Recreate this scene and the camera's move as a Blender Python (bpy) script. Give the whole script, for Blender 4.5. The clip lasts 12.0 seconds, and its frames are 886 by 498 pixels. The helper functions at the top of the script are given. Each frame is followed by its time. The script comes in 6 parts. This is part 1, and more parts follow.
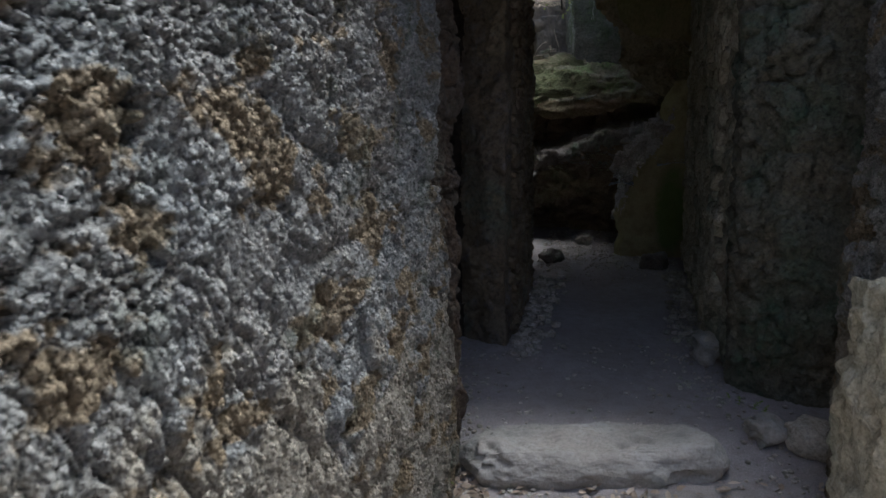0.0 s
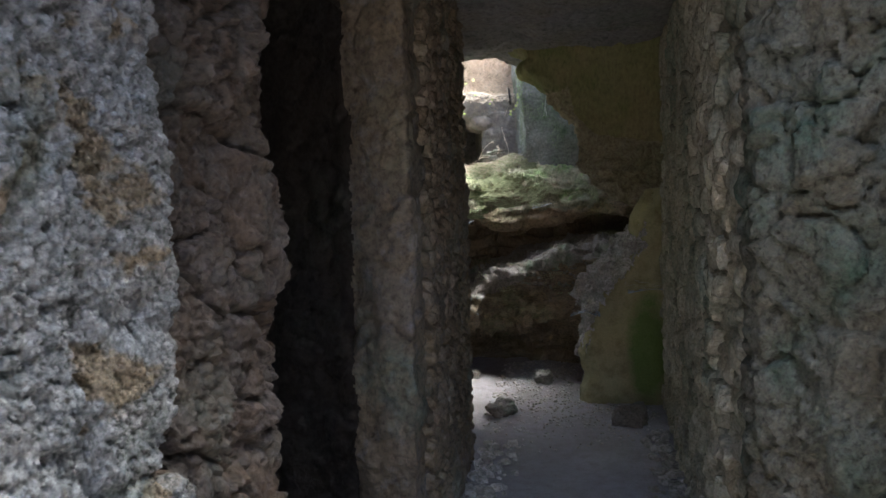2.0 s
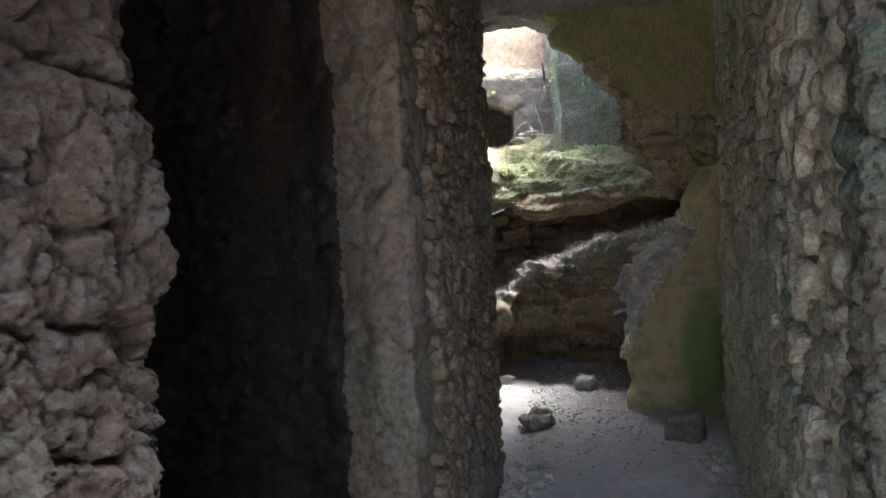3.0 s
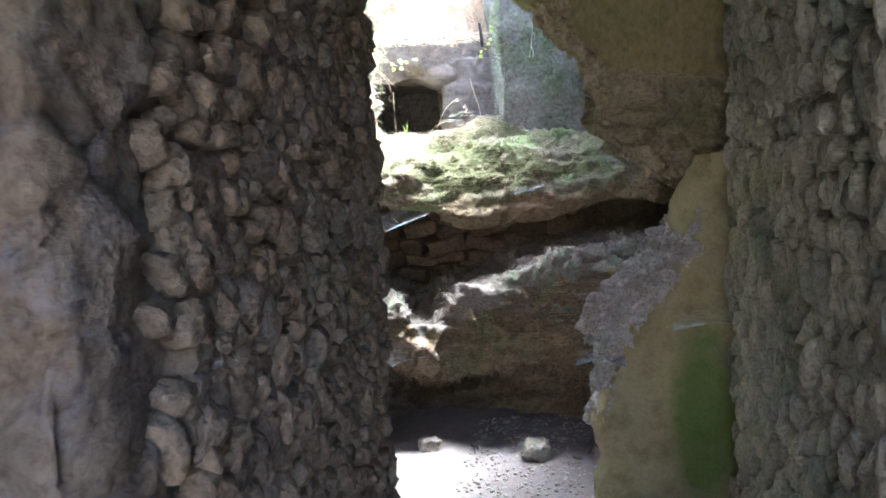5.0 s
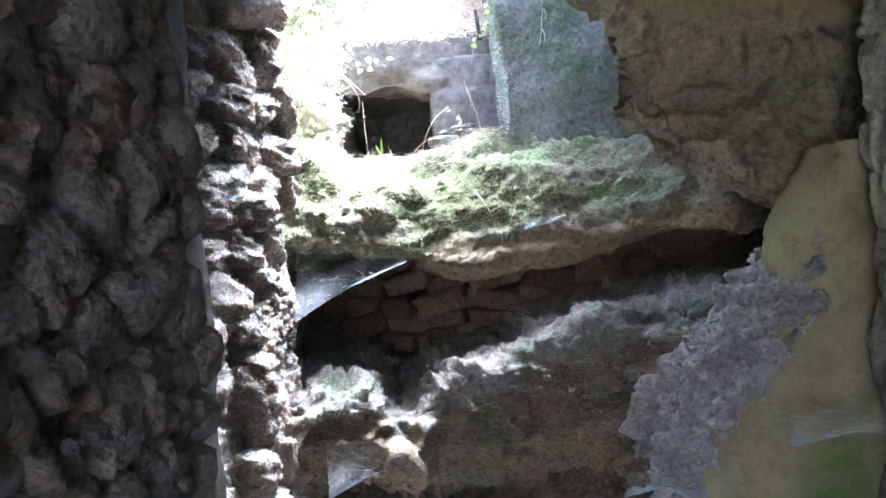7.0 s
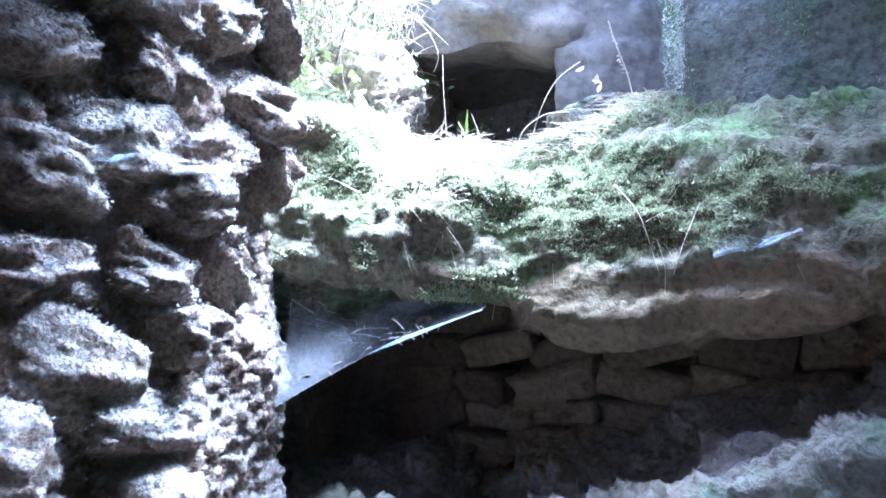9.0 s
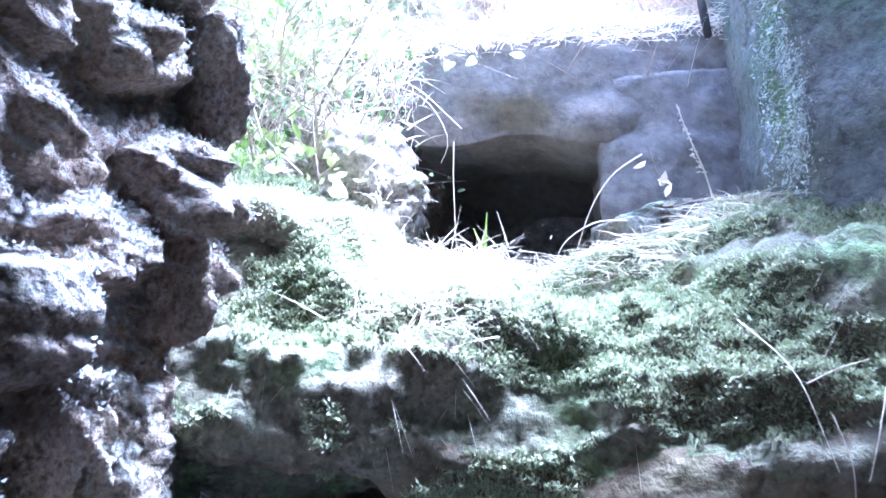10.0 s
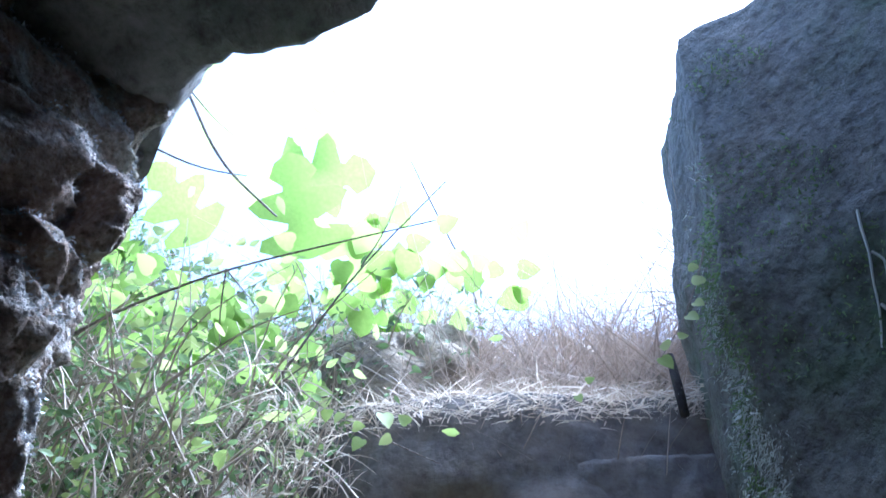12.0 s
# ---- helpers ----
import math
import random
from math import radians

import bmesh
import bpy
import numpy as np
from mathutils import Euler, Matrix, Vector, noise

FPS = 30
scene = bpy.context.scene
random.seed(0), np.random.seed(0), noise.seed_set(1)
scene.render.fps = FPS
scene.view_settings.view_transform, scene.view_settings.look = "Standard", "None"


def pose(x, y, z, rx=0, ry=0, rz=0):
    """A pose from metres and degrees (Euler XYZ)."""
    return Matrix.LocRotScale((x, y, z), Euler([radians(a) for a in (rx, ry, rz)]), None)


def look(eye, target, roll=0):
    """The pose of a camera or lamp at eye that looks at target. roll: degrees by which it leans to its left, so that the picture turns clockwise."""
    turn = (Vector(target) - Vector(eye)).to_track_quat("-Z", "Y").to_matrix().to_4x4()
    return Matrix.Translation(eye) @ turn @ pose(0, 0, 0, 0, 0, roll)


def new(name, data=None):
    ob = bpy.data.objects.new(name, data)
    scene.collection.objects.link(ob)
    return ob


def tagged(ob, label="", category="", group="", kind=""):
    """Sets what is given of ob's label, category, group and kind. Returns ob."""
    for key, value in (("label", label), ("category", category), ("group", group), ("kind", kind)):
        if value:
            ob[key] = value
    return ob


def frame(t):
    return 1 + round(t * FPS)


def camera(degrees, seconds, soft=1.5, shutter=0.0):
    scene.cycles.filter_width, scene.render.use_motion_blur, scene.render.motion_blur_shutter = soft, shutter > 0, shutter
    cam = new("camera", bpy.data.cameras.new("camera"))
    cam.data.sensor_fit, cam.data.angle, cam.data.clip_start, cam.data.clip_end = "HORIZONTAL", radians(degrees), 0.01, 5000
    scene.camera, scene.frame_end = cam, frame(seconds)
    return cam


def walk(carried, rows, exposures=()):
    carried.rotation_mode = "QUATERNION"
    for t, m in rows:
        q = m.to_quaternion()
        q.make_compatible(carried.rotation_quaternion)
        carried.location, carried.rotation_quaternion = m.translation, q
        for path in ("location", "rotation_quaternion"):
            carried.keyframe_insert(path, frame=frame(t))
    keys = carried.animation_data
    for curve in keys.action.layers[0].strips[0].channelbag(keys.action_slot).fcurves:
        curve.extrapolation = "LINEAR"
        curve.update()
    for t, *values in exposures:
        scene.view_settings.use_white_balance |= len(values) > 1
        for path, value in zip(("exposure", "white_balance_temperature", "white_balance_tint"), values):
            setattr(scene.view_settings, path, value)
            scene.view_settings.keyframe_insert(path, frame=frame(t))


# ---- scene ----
cam = camera(59.3, 12.0, 1.5, 0.15)
# seconds, place of the eye in metres, turn in degrees
ROWS = [
    (0.0, -0.003, -0.022, 1.555, 79.41, 1.01, -0.19),
    (0.5, 0.094, 0.402, 1.599, 80.50, 0.89, -1.11),
    (1.0, 0.147, 0.732, 1.640, 83.33, 1.06, -1.02),
    (1.5, 0.225, 1.121, 1.689, 85.46, 1.13, -2.67),
    (2.0, 0.390, 1.437, 1.730, 85.91, 1.79, -2.31),
    (2.5, 0.470, 1.748, 1.691, 86.03, 2.05, -0.03),
    (4.5, 0.777, 3.247, 1.597, 84.35, 4.14, 1.38),
    (5.0, 0.810, 3.681, 1.625, 85.56, 2.92, -2.69),
    (5.5, 0.812, 4.039, 1.546, 85.60, 1.30, -8.29),
    (6.0, 0.927, 4.358, 1.546, 87.66, 1.91, -2.73),
    (6.5, 1.027, 4.673, 1.552, 89.11, 3.45, -1.50),
    (8.5, 1.240, 6.105, 1.527, 90.28, 6.08, 9.36),
    (9.0, 1.201, 6.515, 1.490, 94.21, 1.91, 11.30),
    (9.5, 1.047, 6.863, 1.539, 98.65, 1.33, 7.27),
    (10.0, 1.019, 7.189, 1.577, 104.56, 0.15, 9.77),
    (10.5, 1.063, 7.386, 1.617, 110.60, -0.31, 11.48),
    (11.0, 1.158, 7.520, 1.688, 117.68, -1.19, 12.08),
    (11.5, 1.231, 7.528, 1.756, 124.61, -2.13, 13.11),
    (12.0, 1.225, 7.480, 1.759, 130.32, -2.85, 12.09),
]
# seconds, stops, kelvin, tint
EXPOSURES = [(0.0, 1.35, 5900, 7), (1.0, 2.2, 5900, 7), (1.5, 2.8, 5950, 7), (2.5, 3.7, 6150, 8), (4.5, 4.65, 5900, 11), (6.5, 5.05, 5350, 12), (8.5, 4.85, 4700, 13), (9.5, 4.8, 4350, 17), (10.5, 4.2, 4350, 19), (11.5, 3.15, 4400, 13), (12.0, 2.35, 4550, 10)]
walk(cam, [(t, pose(x, y, z, rx, ry, rz)) for t, x, y, z, rx, ry, rz in ROWS], EXPOSURES)
SKY_STRENGTH, SUN_STRENGTH = 0.15, 3.4

# ---- light ----
SUN_DIR = Vector((0.31, 0.19, 0.92)).normalized()
world = bpy.data.worlds.new("sky")
scene.world = world
world.use_nodes = True
wn = world.node_tree
sky = wn.nodes.new("ShaderNodeTexSky")
sky.sky_type = "NISHITA"
sky.sun_disc = False
sky.sun_elevation = math.asin(SUN_DIR.z)
sky.sun_rotation = math.atan2(SUN_DIR.x, SUN_DIR.y)
sky.air_density, sky.dust_density, sky.ozone_density = 1.0, 5.0, 1.0
wn.nodes["Background"].inputs["Strength"].default_value = SKY_STRENGTH
wn.links.new(sky.outputs[0], wn.nodes["Background"].inputs["Color"])

sun_data = bpy.data.lights.new("sun", "SUN")
sun_data.energy, sun_data.angle, sun_data.color = SUN_STRENGTH, radians(36.0), (1.0, 0.99, 0.97)
sun = new("sun", sun_data)
sun.matrix_world = look(SUN_DIR * 50, (0, 0, 0))


# ---- noise on arrays of points ----
def hashed(ix, iy, iz, seed):
    h = (ix.astype(np.int64) * 374761393 + iy.astype(np.int64) * 668265263 + iz.astype(np.int64) * 2147483647 + seed * 974711) & 0xFFFFFFFF
    h = ((h ^ (h >> 13)) * 1274126177) & 0xFFFFFFFF
    h = ((h ^ (h >> 16)) * 2246822519) & 0xFFFFFFFF
    h = h ^ (h >> 15)
    return h.astype(np.float64) / 4294967295.0


def smooth_noise(p, seed=0):
    i = np.floor(p).astype(np.int64)
    f = p - i
    u = f * f * f * (f * (f * 6 - 15) + 10)
    out = 0
    for dx in (0, 1):
        wx = u[:, 0] if dx else 1 - u[:, 0]
        for dy in (0, 1):
            wy = u[:, 1] if dy else 1 - u[:, 1]
            for dz in (0, 1):
                wz = u[:, 2] if dz else 1 - u[:, 2]
                out = out + wx * wy * wz * hashed(i[:, 0] + dx, i[:, 1] + dy, i[:, 2] + dz, seed)
    return out * 2 - 1


def fbm(p, scale, octaves=4, seed=0, gain=0.5):
    """Fractal noise, about -1 to 1; scale: a number or three, in cells a metre."""
    p = p * np.asarray(scale, float)
    total, amp, norm = 0, 1.0, 0
    for o in range(octaves):
        total = total + amp * smooth_noise(p + 17.3 * o, seed + o)
        norm += amp
        amp *= gain
        p = p * 2.03
    return total / norm * 1.6


def cells(p, scale, seed=0):
    """Cell noise: distance to the nearest and second nearest seed and the nearest one's random number."""
    p = p * np.asarray(scale, float)
    i = np.floor(p).astype(np.int64)
    f1 = np.full(len(p), 9.0)
    f2 = np.full(len(p), 9.0)
    rnd = np.zeros(len(p))
    for dx in (-1, 0, 1):
        for dy in (-1, 0, 1):
            for dz in (-1, 0, 1):
                a, b, c = i[:, 0] + dx, i[:, 1] + dy, i[:, 2] + dz
                q = np.stack([a + hashed(a, b, c, seed), b + hashed(a, b, c, seed + 1), c + hashed(a, b, c, seed + 2)], 1)
                d = np.sqrt(((q - p) ** 2).sum(1))
                near = d < f1
                f2 = np.where(near, f1, np.minimum(f2, d))
                rnd = np.where(near, hashed(a, b, c, seed + 3), rnd)
                f1 = np.where(near, d, f1)
    return f1, f2, rnd


def flakes(p, scale, seed=0):
    """Tilted plates: each cell stands proud by chance and leans out towards its lower end; 1 where two plates meet."""
    p = p * np.asarray(scale, float)
    i = np.floor(p).astype(np.int64)
    f1 = np.full(len(p), 9.0)
    f2 = np.full(len(p), 9.0)
    lift = np.zeros(len(p))
    for dx in (-1, 0, 1):
        for dy in (-1, 0, 1):
            for dz in (-1, 0, 1):
                a, b, c = i[:, 0] + dx, i[:, 1] + dy, i[:, 2] + dz
                q = np.stack([a + hashed(a, b, c, seed), b + hashed(a, b, c, seed + 1), c + hashed(a, b, c, seed + 2)], 1)
                off = p - q
                d = np.sqrt((off ** 2).sum(1))
                near = d < f1
                r1, r2, r3 = hashed(a, b, c, seed + 3), hashed(a, b, c, seed + 4), hashed(a, b, c, seed + 5)
                here = (r1 - 0.5) - off[:, 2] * (0.2 + 0.7 * r2) + (off[:, 1] + off[:, 0]) * 0.9 * (r3 - 0.5)
                f2 = np.where(near, f1, np.minimum(f2, d))
                lift = np.where(near, here, lift)
                f1 = np.where(near, d, f1)
    return lift, np.exp(-((f2 - f1) / 0.13) ** 2)


# ---- materials ----
def rgb(c):
    return (c[0], c[1], c[2], 1.0)


class Nodes:
    """A small writer of node materials."""

    def __init__(self, name):
        self.mat = bpy.data.materials.new(name)
        self.mat.use_nodes = True
        self.tree = self.mat.node_tree
        self.bsdf = self.tree.nodes["Principled BSDF"]
        geo = self.tree.nodes.new("ShaderNodeNewGeometry")
        self.geo = geo
        self.position = geo.outputs["Position"]

    def add(self, kind):
        return self.tree.nodes.new(kind)

    def link(self, a, b):
        self.tree.links.new(a, b)

    def stretched(self, scale):
        m = self.add("ShaderNodeMapping")
        m.inputs["Scale"].default_value = scale
        self.link(self.position, m.inputs["Vector"])
        return m.outputs[0]

    def noise(self, scale, detail=5, rough=0.6, vector=None, distortion=0.0):
        n = self.add("ShaderNodeTexNoise")
        n.inputs["Scale"].default_value = scale
        n.inputs["Detail"].default_value = detail
        n.inputs["Roughness"].default_value = rough
        n.inputs["Distortion"].default_value = distortion
        self.link(vector or self.position, n.inputs["Vector"])
        return n.outputs["Fac"]

    def voronoi(self, scale, feature="F1", vector=None):
        n = self.add("ShaderNodeTexVoronoi")
        n.feature = feature
        n.inputs["Scale"].default_value = scale
        self.link(vector or self.position, n.inputs["Vector"])
        return n.outputs["Distance"]

    def ramp(self, fac, stops):
        r = self.add("ShaderNodeValToRGB")
        el = r.color_ramp.elements
        while len(el) < len(stops):
            el.new(0.5)
        for e, (at, c) in zip(el, stops):
            e.position = at
            e.color = rgb(c) if not isinstance(c, (int, float)) else (c, c, c, 1)
        self.link(fac, r.inputs[0])
        return r.outputs[0]

    def mix(self, fac, a, b, mode="MIX"):
        m = self.add("ShaderNodeMix")
        m.data_type, m.blend_type = "RGBA", mode
        for socket, value in ((m.inputs[0], fac), (m.inputs[6], a), (m.inputs[7], b)):
            if isinstance(value, (int, float)):
                socket.default_value = value
            elif isinstance(value, (tuple, list)):
                socket.default_value = rgb(value)
            else:
                self.link(value, socket)
        return m.outputs[2]

    def maths(self, op, a, b=0.5):
        m = self.add("ShaderNodeMath")
        m.operation = op
        for socket, value in zip(m.inputs, (a, b)):
            if isinstance(value, (int, float)):
                socket.default_value = value
            else:
                self.link(value, socket)
        return m.outputs[0]

    def bump(self, height, strength, distance, normal=None):
        b = self.add("ShaderNodeBump")
        b.inputs["Strength"].default_value = strength
        b.inputs["Distance"].default_value = distance
        self.link(height, b.inputs["Height"])
        if normal:
            self.link(normal, b.inputs["Normal"])
        return b.outputs[0]

    def done(self, colour, roughness=0.9, normal=None, specular=0.25):
        self.link(colour, self.bsdf.inputs["Base Color"])
        self.bsdf.inputs["Specular IOR Level"].default_value = specular
        if isinstance(roughness, (int, float)):
            self.bsdf.inputs["Roughness"].default_value = roughness
        else:
            self.link(roughness, self.bsdf.inputs["Roughness"])
        if normal:
            self.link(normal, self.bsdf.inputs["Normal"])
        return self.mat


def rock_material(name, base, warm, pale, algae=(0.10, 0.14, 0.07), algae_amount=0.4, scale=3.0, grain=45.0, relief=0.012, tint=0.35, stretch=(1, 1, 1), pale_amount=0.5, contrast=1.0, lichen=0.0):
    """Stone with broad stains, fine grain, pale lichen spots, patches of algae and fine relief; each piece a little lighter or darker."""
    n = Nodes(name)
    v = n.stretched(stretch)
    broad = n.noise(scale, 4, 0.6, v)
    mid = n.noise(scale * 4.3, 5, 0.65, v)
    fine = n.noise(grain, 6, 0.7, v)
    c = n.mix(n.ramp(broad, [(0.38, 0.0), (0.62, 1.0)]), base, warm)
    c = n.mix(n.ramp(mid, [(0.52, 0.0), (0.7, pale_amount)]), c, pale)
    patch = n.maths("MULTIPLY", n.ramp(n.noise(scale * 0.8, 3, 0.5), [(0.5, 0.0), (0.66, 1.0)]), n.ramp(mid, [(0.3, 0.0), (0.6, 1.0)]))
    c = n.mix(n.maths("MULTIPLY", patch, algae_amount), c, algae)
    c = n.mix(1.0, c, n.ramp(fine, [(0.5 - 0.25 / contrast, 0.35), (0.5, 0.95), (0.5 + 0.25 / contrast, 1.35)]), "MULTIPLY")
    # pale lichen that also paints light onto faces turned up and right
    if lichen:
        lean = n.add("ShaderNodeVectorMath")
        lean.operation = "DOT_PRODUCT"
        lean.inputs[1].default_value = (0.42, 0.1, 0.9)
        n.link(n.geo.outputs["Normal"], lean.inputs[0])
        lit_lichen = n.maths("ADD", lean.outputs["Value"], n.maths("MULTIPLY", n.maths("SUBTRACT", n.noise(9, 5, 0.65), 0.5), 2.4))
        lit_lichen = n.ramp(lit_lichen, [(0.22, 0.0), (0.66, lichen)])
        c = n.mix(n.maths("MULTIPLY", lit_lichen, n.ramp(n.voronoi(70), [(0.25, 1.0), (0.7, 0.45)])), c, (0.58, 0.60, 0.60))
    if tint:
        info = n.add("ShaderNodeObjectInfo")
        r = n.maths("ADD", info.outputs["Random"], n.geo.outputs["Random Per Island"])
        r = n.maths("FRACT", r, 0)
        c = n.mix(1.0, c, n.ramp(r, [(0.0, 1.0 - tint), (1.0, 1.0 + tint)]), "MULTIPLY")
    pits = n.voronoi(grain * 0.7, "F1", v)
    normal = n.bump(fine, 0.9, relief)
    normal = n.bump(n.ramp(pits, [(0.05, 0.0), (0.5, 1.0)]), 0.5, relief * 0.7, normal)
    normal = n.bump(mid, 0.8, relief * 2.0, normal)
    return n.done(c, n.ramp(mid, [(0.3, 0.75), (0.7, 0.97)]), normal)


def crust_material():
    """Blue-grey crusted tufa with bounded ochre spots where the crust has fallen off, green films and fine upright grain."""
    n = Nodes("tufa_crust")
    v = n.stretched((1, 1, 0.8))
    broad = n.noise(2.2, 4, 0.6)
    mid = n.noise(16, 5, 0.65, v)
    fine = n.noise(120, 5, 0.7, v)
    spots = n.noise(7.0, 4, 0.55, n.stretched((0.6, 0.6, 1.0)), 0.3)
    c = n.mix(n.ramp(broad, [(0.38, 0.0), (0.62, 1.0)]), (0.185, 0.194, 0.192), (0.196, 0.19, 0.175))
    c = n.mix(n.ramp(mid, [(0.50, 0.0), (0.70, 0.6)]), c, (0.33, 0.333, 0.33))
    xyz = n.add("ShaderNodeSeparateXYZ")
    n.link(n.position, xyz.inputs[0])
    low = n.maths("ADD", xyz.outputs[2], n.maths("MULTIPLY", n.maths("SUBTRACT", n.noise(3.0, 5, 0.65), 0.5), 2.2))
    c = n.mix(n.ramp(low, [(0.85, 0.75), (1.35, 0.0)]), c, (0.235, 0.21, 0.165))
    c = n.mix(n.ramp(spots, [(0.54, 0.0), (0.585, 0.85)]), c, (0.165, 0.125, 0.074))
    c = n.mix(n.ramp(n.noise(4.0, 4, 0.6), [(0.56, 0.0), (0.70, 0.55)]), c, (0.085, 0.11, 0.085))
    c = n.mix(1.0, c, n.ramp(fine, [(0.30, 0.6), (0.5, 1.0), (0.70, 1.35)]), "MULTIPLY")
    grain = n.noise(260, 3, 0.65, v)
    c = n.mix(1.0, c, n.ramp(grain, [(0.36, 0.82), (0.5, 1.0), (0.64, 1.2)]), "MULTIPLY")
    scales = n.voronoi(95, "F1", v)
    normal = n.bump(grain, 0.8, 0.004)
    normal = n.bump(fine, 0.9, 0.010, normal)
    normal = n.bump(n.ramp(scales, [(0.05, 1.0), (0.6, 0.0)]), 0.9, 0.009, normal)
    return n.done(c, n.ramp(mid, [(0.3, 0.8), (0.7, 0.97)]), normal)


M_CRUST = crust_material()
M_RUBBLE = rock_material("rubble_stone", (0.48, 0.46, 0.41), (0.47, 0.41, 0.33), (0.70, 0.69, 0.67), (0.173, 0.224, 0.163), 0.45, 2.2, 60, 0.006, 0.3)
M_MORTAR = rock_material("lime_mortar", (0.20, 0.18, 0.15), (0.21, 0.175, 0.13), (0.32, 0.305, 0.28), (0.138, 0.179, 0.129), 0.5, 2.6, 70, 0.008, 0.0)
# brown coursed stone with the recess's shade painted into its colour
M_SHADED_COURSE = rock_material("shaded_coursed_stone", (0.135, 0.108, 0.078), (0.165, 0.12, 0.075), (0.20, 0.17, 0.11), (0.12, 0.14, 0.06), 0.5, 2.6, 45, 0.008, 0.3)
M_PALE = rock_material("lit_lichened_rubble", (0.34, 0.265, 0.21), (0.30, 0.22, 0.165), (0.46, 0.45, 0.44), (0.20, 0.25, 0.15), 0.35, 6.0, 95, 0.020, 0.2, (1, 1, 1), 0.5, 1.0, 0.55)
M_CRUSTED = rock_material("pale_crusted_rock", (0.52, 0.47, 0.42), (0.42, 0.36, 0.31), (0.72, 0.70, 0.67), (0.25, 0.28, 0.17), 0.3, 7.0, 90, 0.012, 0.0, (1, 1, 1), 0.8, 1.1)
M_ROCK = rock_material("bedded_rock", (0.31, 0.25, 0.19), (0.35, 0.275, 0.19), (0.40, 0.36, 0.31), (0.15, 0.19, 0.12), 0.45, 2.4, 45, 0.010, 0.15, (1.0, 1.0, 1.4), 0.35)
M_LEDGE = rock_material("dusty_rubble", (0.50, 0.465, 0.43), (0.38, 0.335, 0.29), (0.62, 0.59, 0.57), (0.13, 0.19, 0.10), 0.5, 5.0, 60, 0.008, 0.2)
M_TORN = rock_material("pale_rubble_core", (0.50, 0.475, 0.46), (0.36, 0.32, 0.29), (0.70, 0.68, 0.68), (0.22, 0.29, 0.20), 0.4, 5.0, 60, 0.008, 0.15)
M_DUST = rock_material("dusty_ledge", (0.22, 0.20, 0.185), (0.18, 0.155, 0.13), (0.32, 0.305, 0.30), (0.13, 0.19, 0.12), 0.7, 4.0, 60, 0.008, 0.0)
# tan rock darkened in colour for the shade on the wall's front
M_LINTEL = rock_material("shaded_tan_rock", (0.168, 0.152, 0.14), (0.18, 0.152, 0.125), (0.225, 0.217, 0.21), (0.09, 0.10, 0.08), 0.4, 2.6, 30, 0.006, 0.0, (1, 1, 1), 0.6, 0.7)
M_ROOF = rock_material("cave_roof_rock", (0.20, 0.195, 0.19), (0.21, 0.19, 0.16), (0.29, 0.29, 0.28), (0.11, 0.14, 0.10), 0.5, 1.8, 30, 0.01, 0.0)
M_SLAB = rock_material("worn_limestone", (0.41, 0.395, 0.365), (0.36, 0.335, 0.30), (0.47, 0.46, 0.44), (0.14, 0.16, 0.13), 0.6, 4.0, 70, 0.003, 0.1, (1, 1, 1), 0.5, 0.5)


# brown jamb stone, its colour darkened further for shade at the door's edge
M_JAMB = rock_material("shaded_brown_jamb", (0.07, 0.058, 0.048), (0.08, 0.056, 0.038), (0.135, 0.12, 0.12), (0.10, 0.12, 0.10), 0.4, 6.0, 60, 0.010, 0.0)
M_PILLAR = rock_material("stained_pillar_stone", (0.16, 0.135, 0.105), (0.175, 0.14, 0.095), (0.19, 0.195, 0.23), (0.14, 0.19, 0.14), 0.6, 2.6, 40, 0.006, 0.0)
M_BLOCK = rock_material("damp_cracked_blocks", (0.16, 0.162, 0.130), (0.165, 0.145, 0.105), (0.25, 0.26, 0.225), (0.095, 0.14, 0.10), 1.0, 3.2, 60, 0.010, 0.0)
M_DAMP = rock_material("damp_rubble", (0.45, 0.43, 0.335), (0.46, 0.41, 0.30), (0.56, 0.56, 0.50), (0.14, 0.20, 0.15), 0.8, 2.2, 60, 0.008, 0.2)
M_PIER = rock_material("mossy_dark_rock", (0.155, 0.16, 0.15), (0.165, 0.155, 0.135), (0.25, 0.26, 0.24), (0.075, 0.11, 0.06), 0.9, 3.0, 45, 0.012, 0.0)
M_UPPER = rock_material("olive_rock", (0.30, 0.265, 0.175), (0.33, 0.275, 0.17), (0.38, 0.35, 0.27), (0.15, 0.18, 0.08), 0.5, 2.4, 45, 0.010, 0.0)
M_OLD_PLASTER = rock_material("olive_plaster", (0.235, 0.225, 0.105), (0.26, 0.225, 0.115), (0.30, 0.28, 0.17), (0.14, 0.18, 0.06), 0.7, 2.2, 40, 0.003, 0.0, (1, 1, 0.6), 0.3, 0.7)
M_BED = rock_material("layered_brown_rock", (0.17, 0.135, 0.094), (0.20, 0.155, 0.098), (0.25, 0.215, 0.165), (0.13, 0.17, 0.08), 0.5, 2.6, 45, 0.009, 0.0, (1, 1, 1.9), 0.4, 1.2)
M_EARTH = rock_material("dry_earth", (0.23, 0.195, 0.15), (0.25, 0.21, 0.155), (0.36, 0.32, 0.26), (0.10, 0.13, 0.06), 0.6, 1.5, 40, 0.02, 0.0)
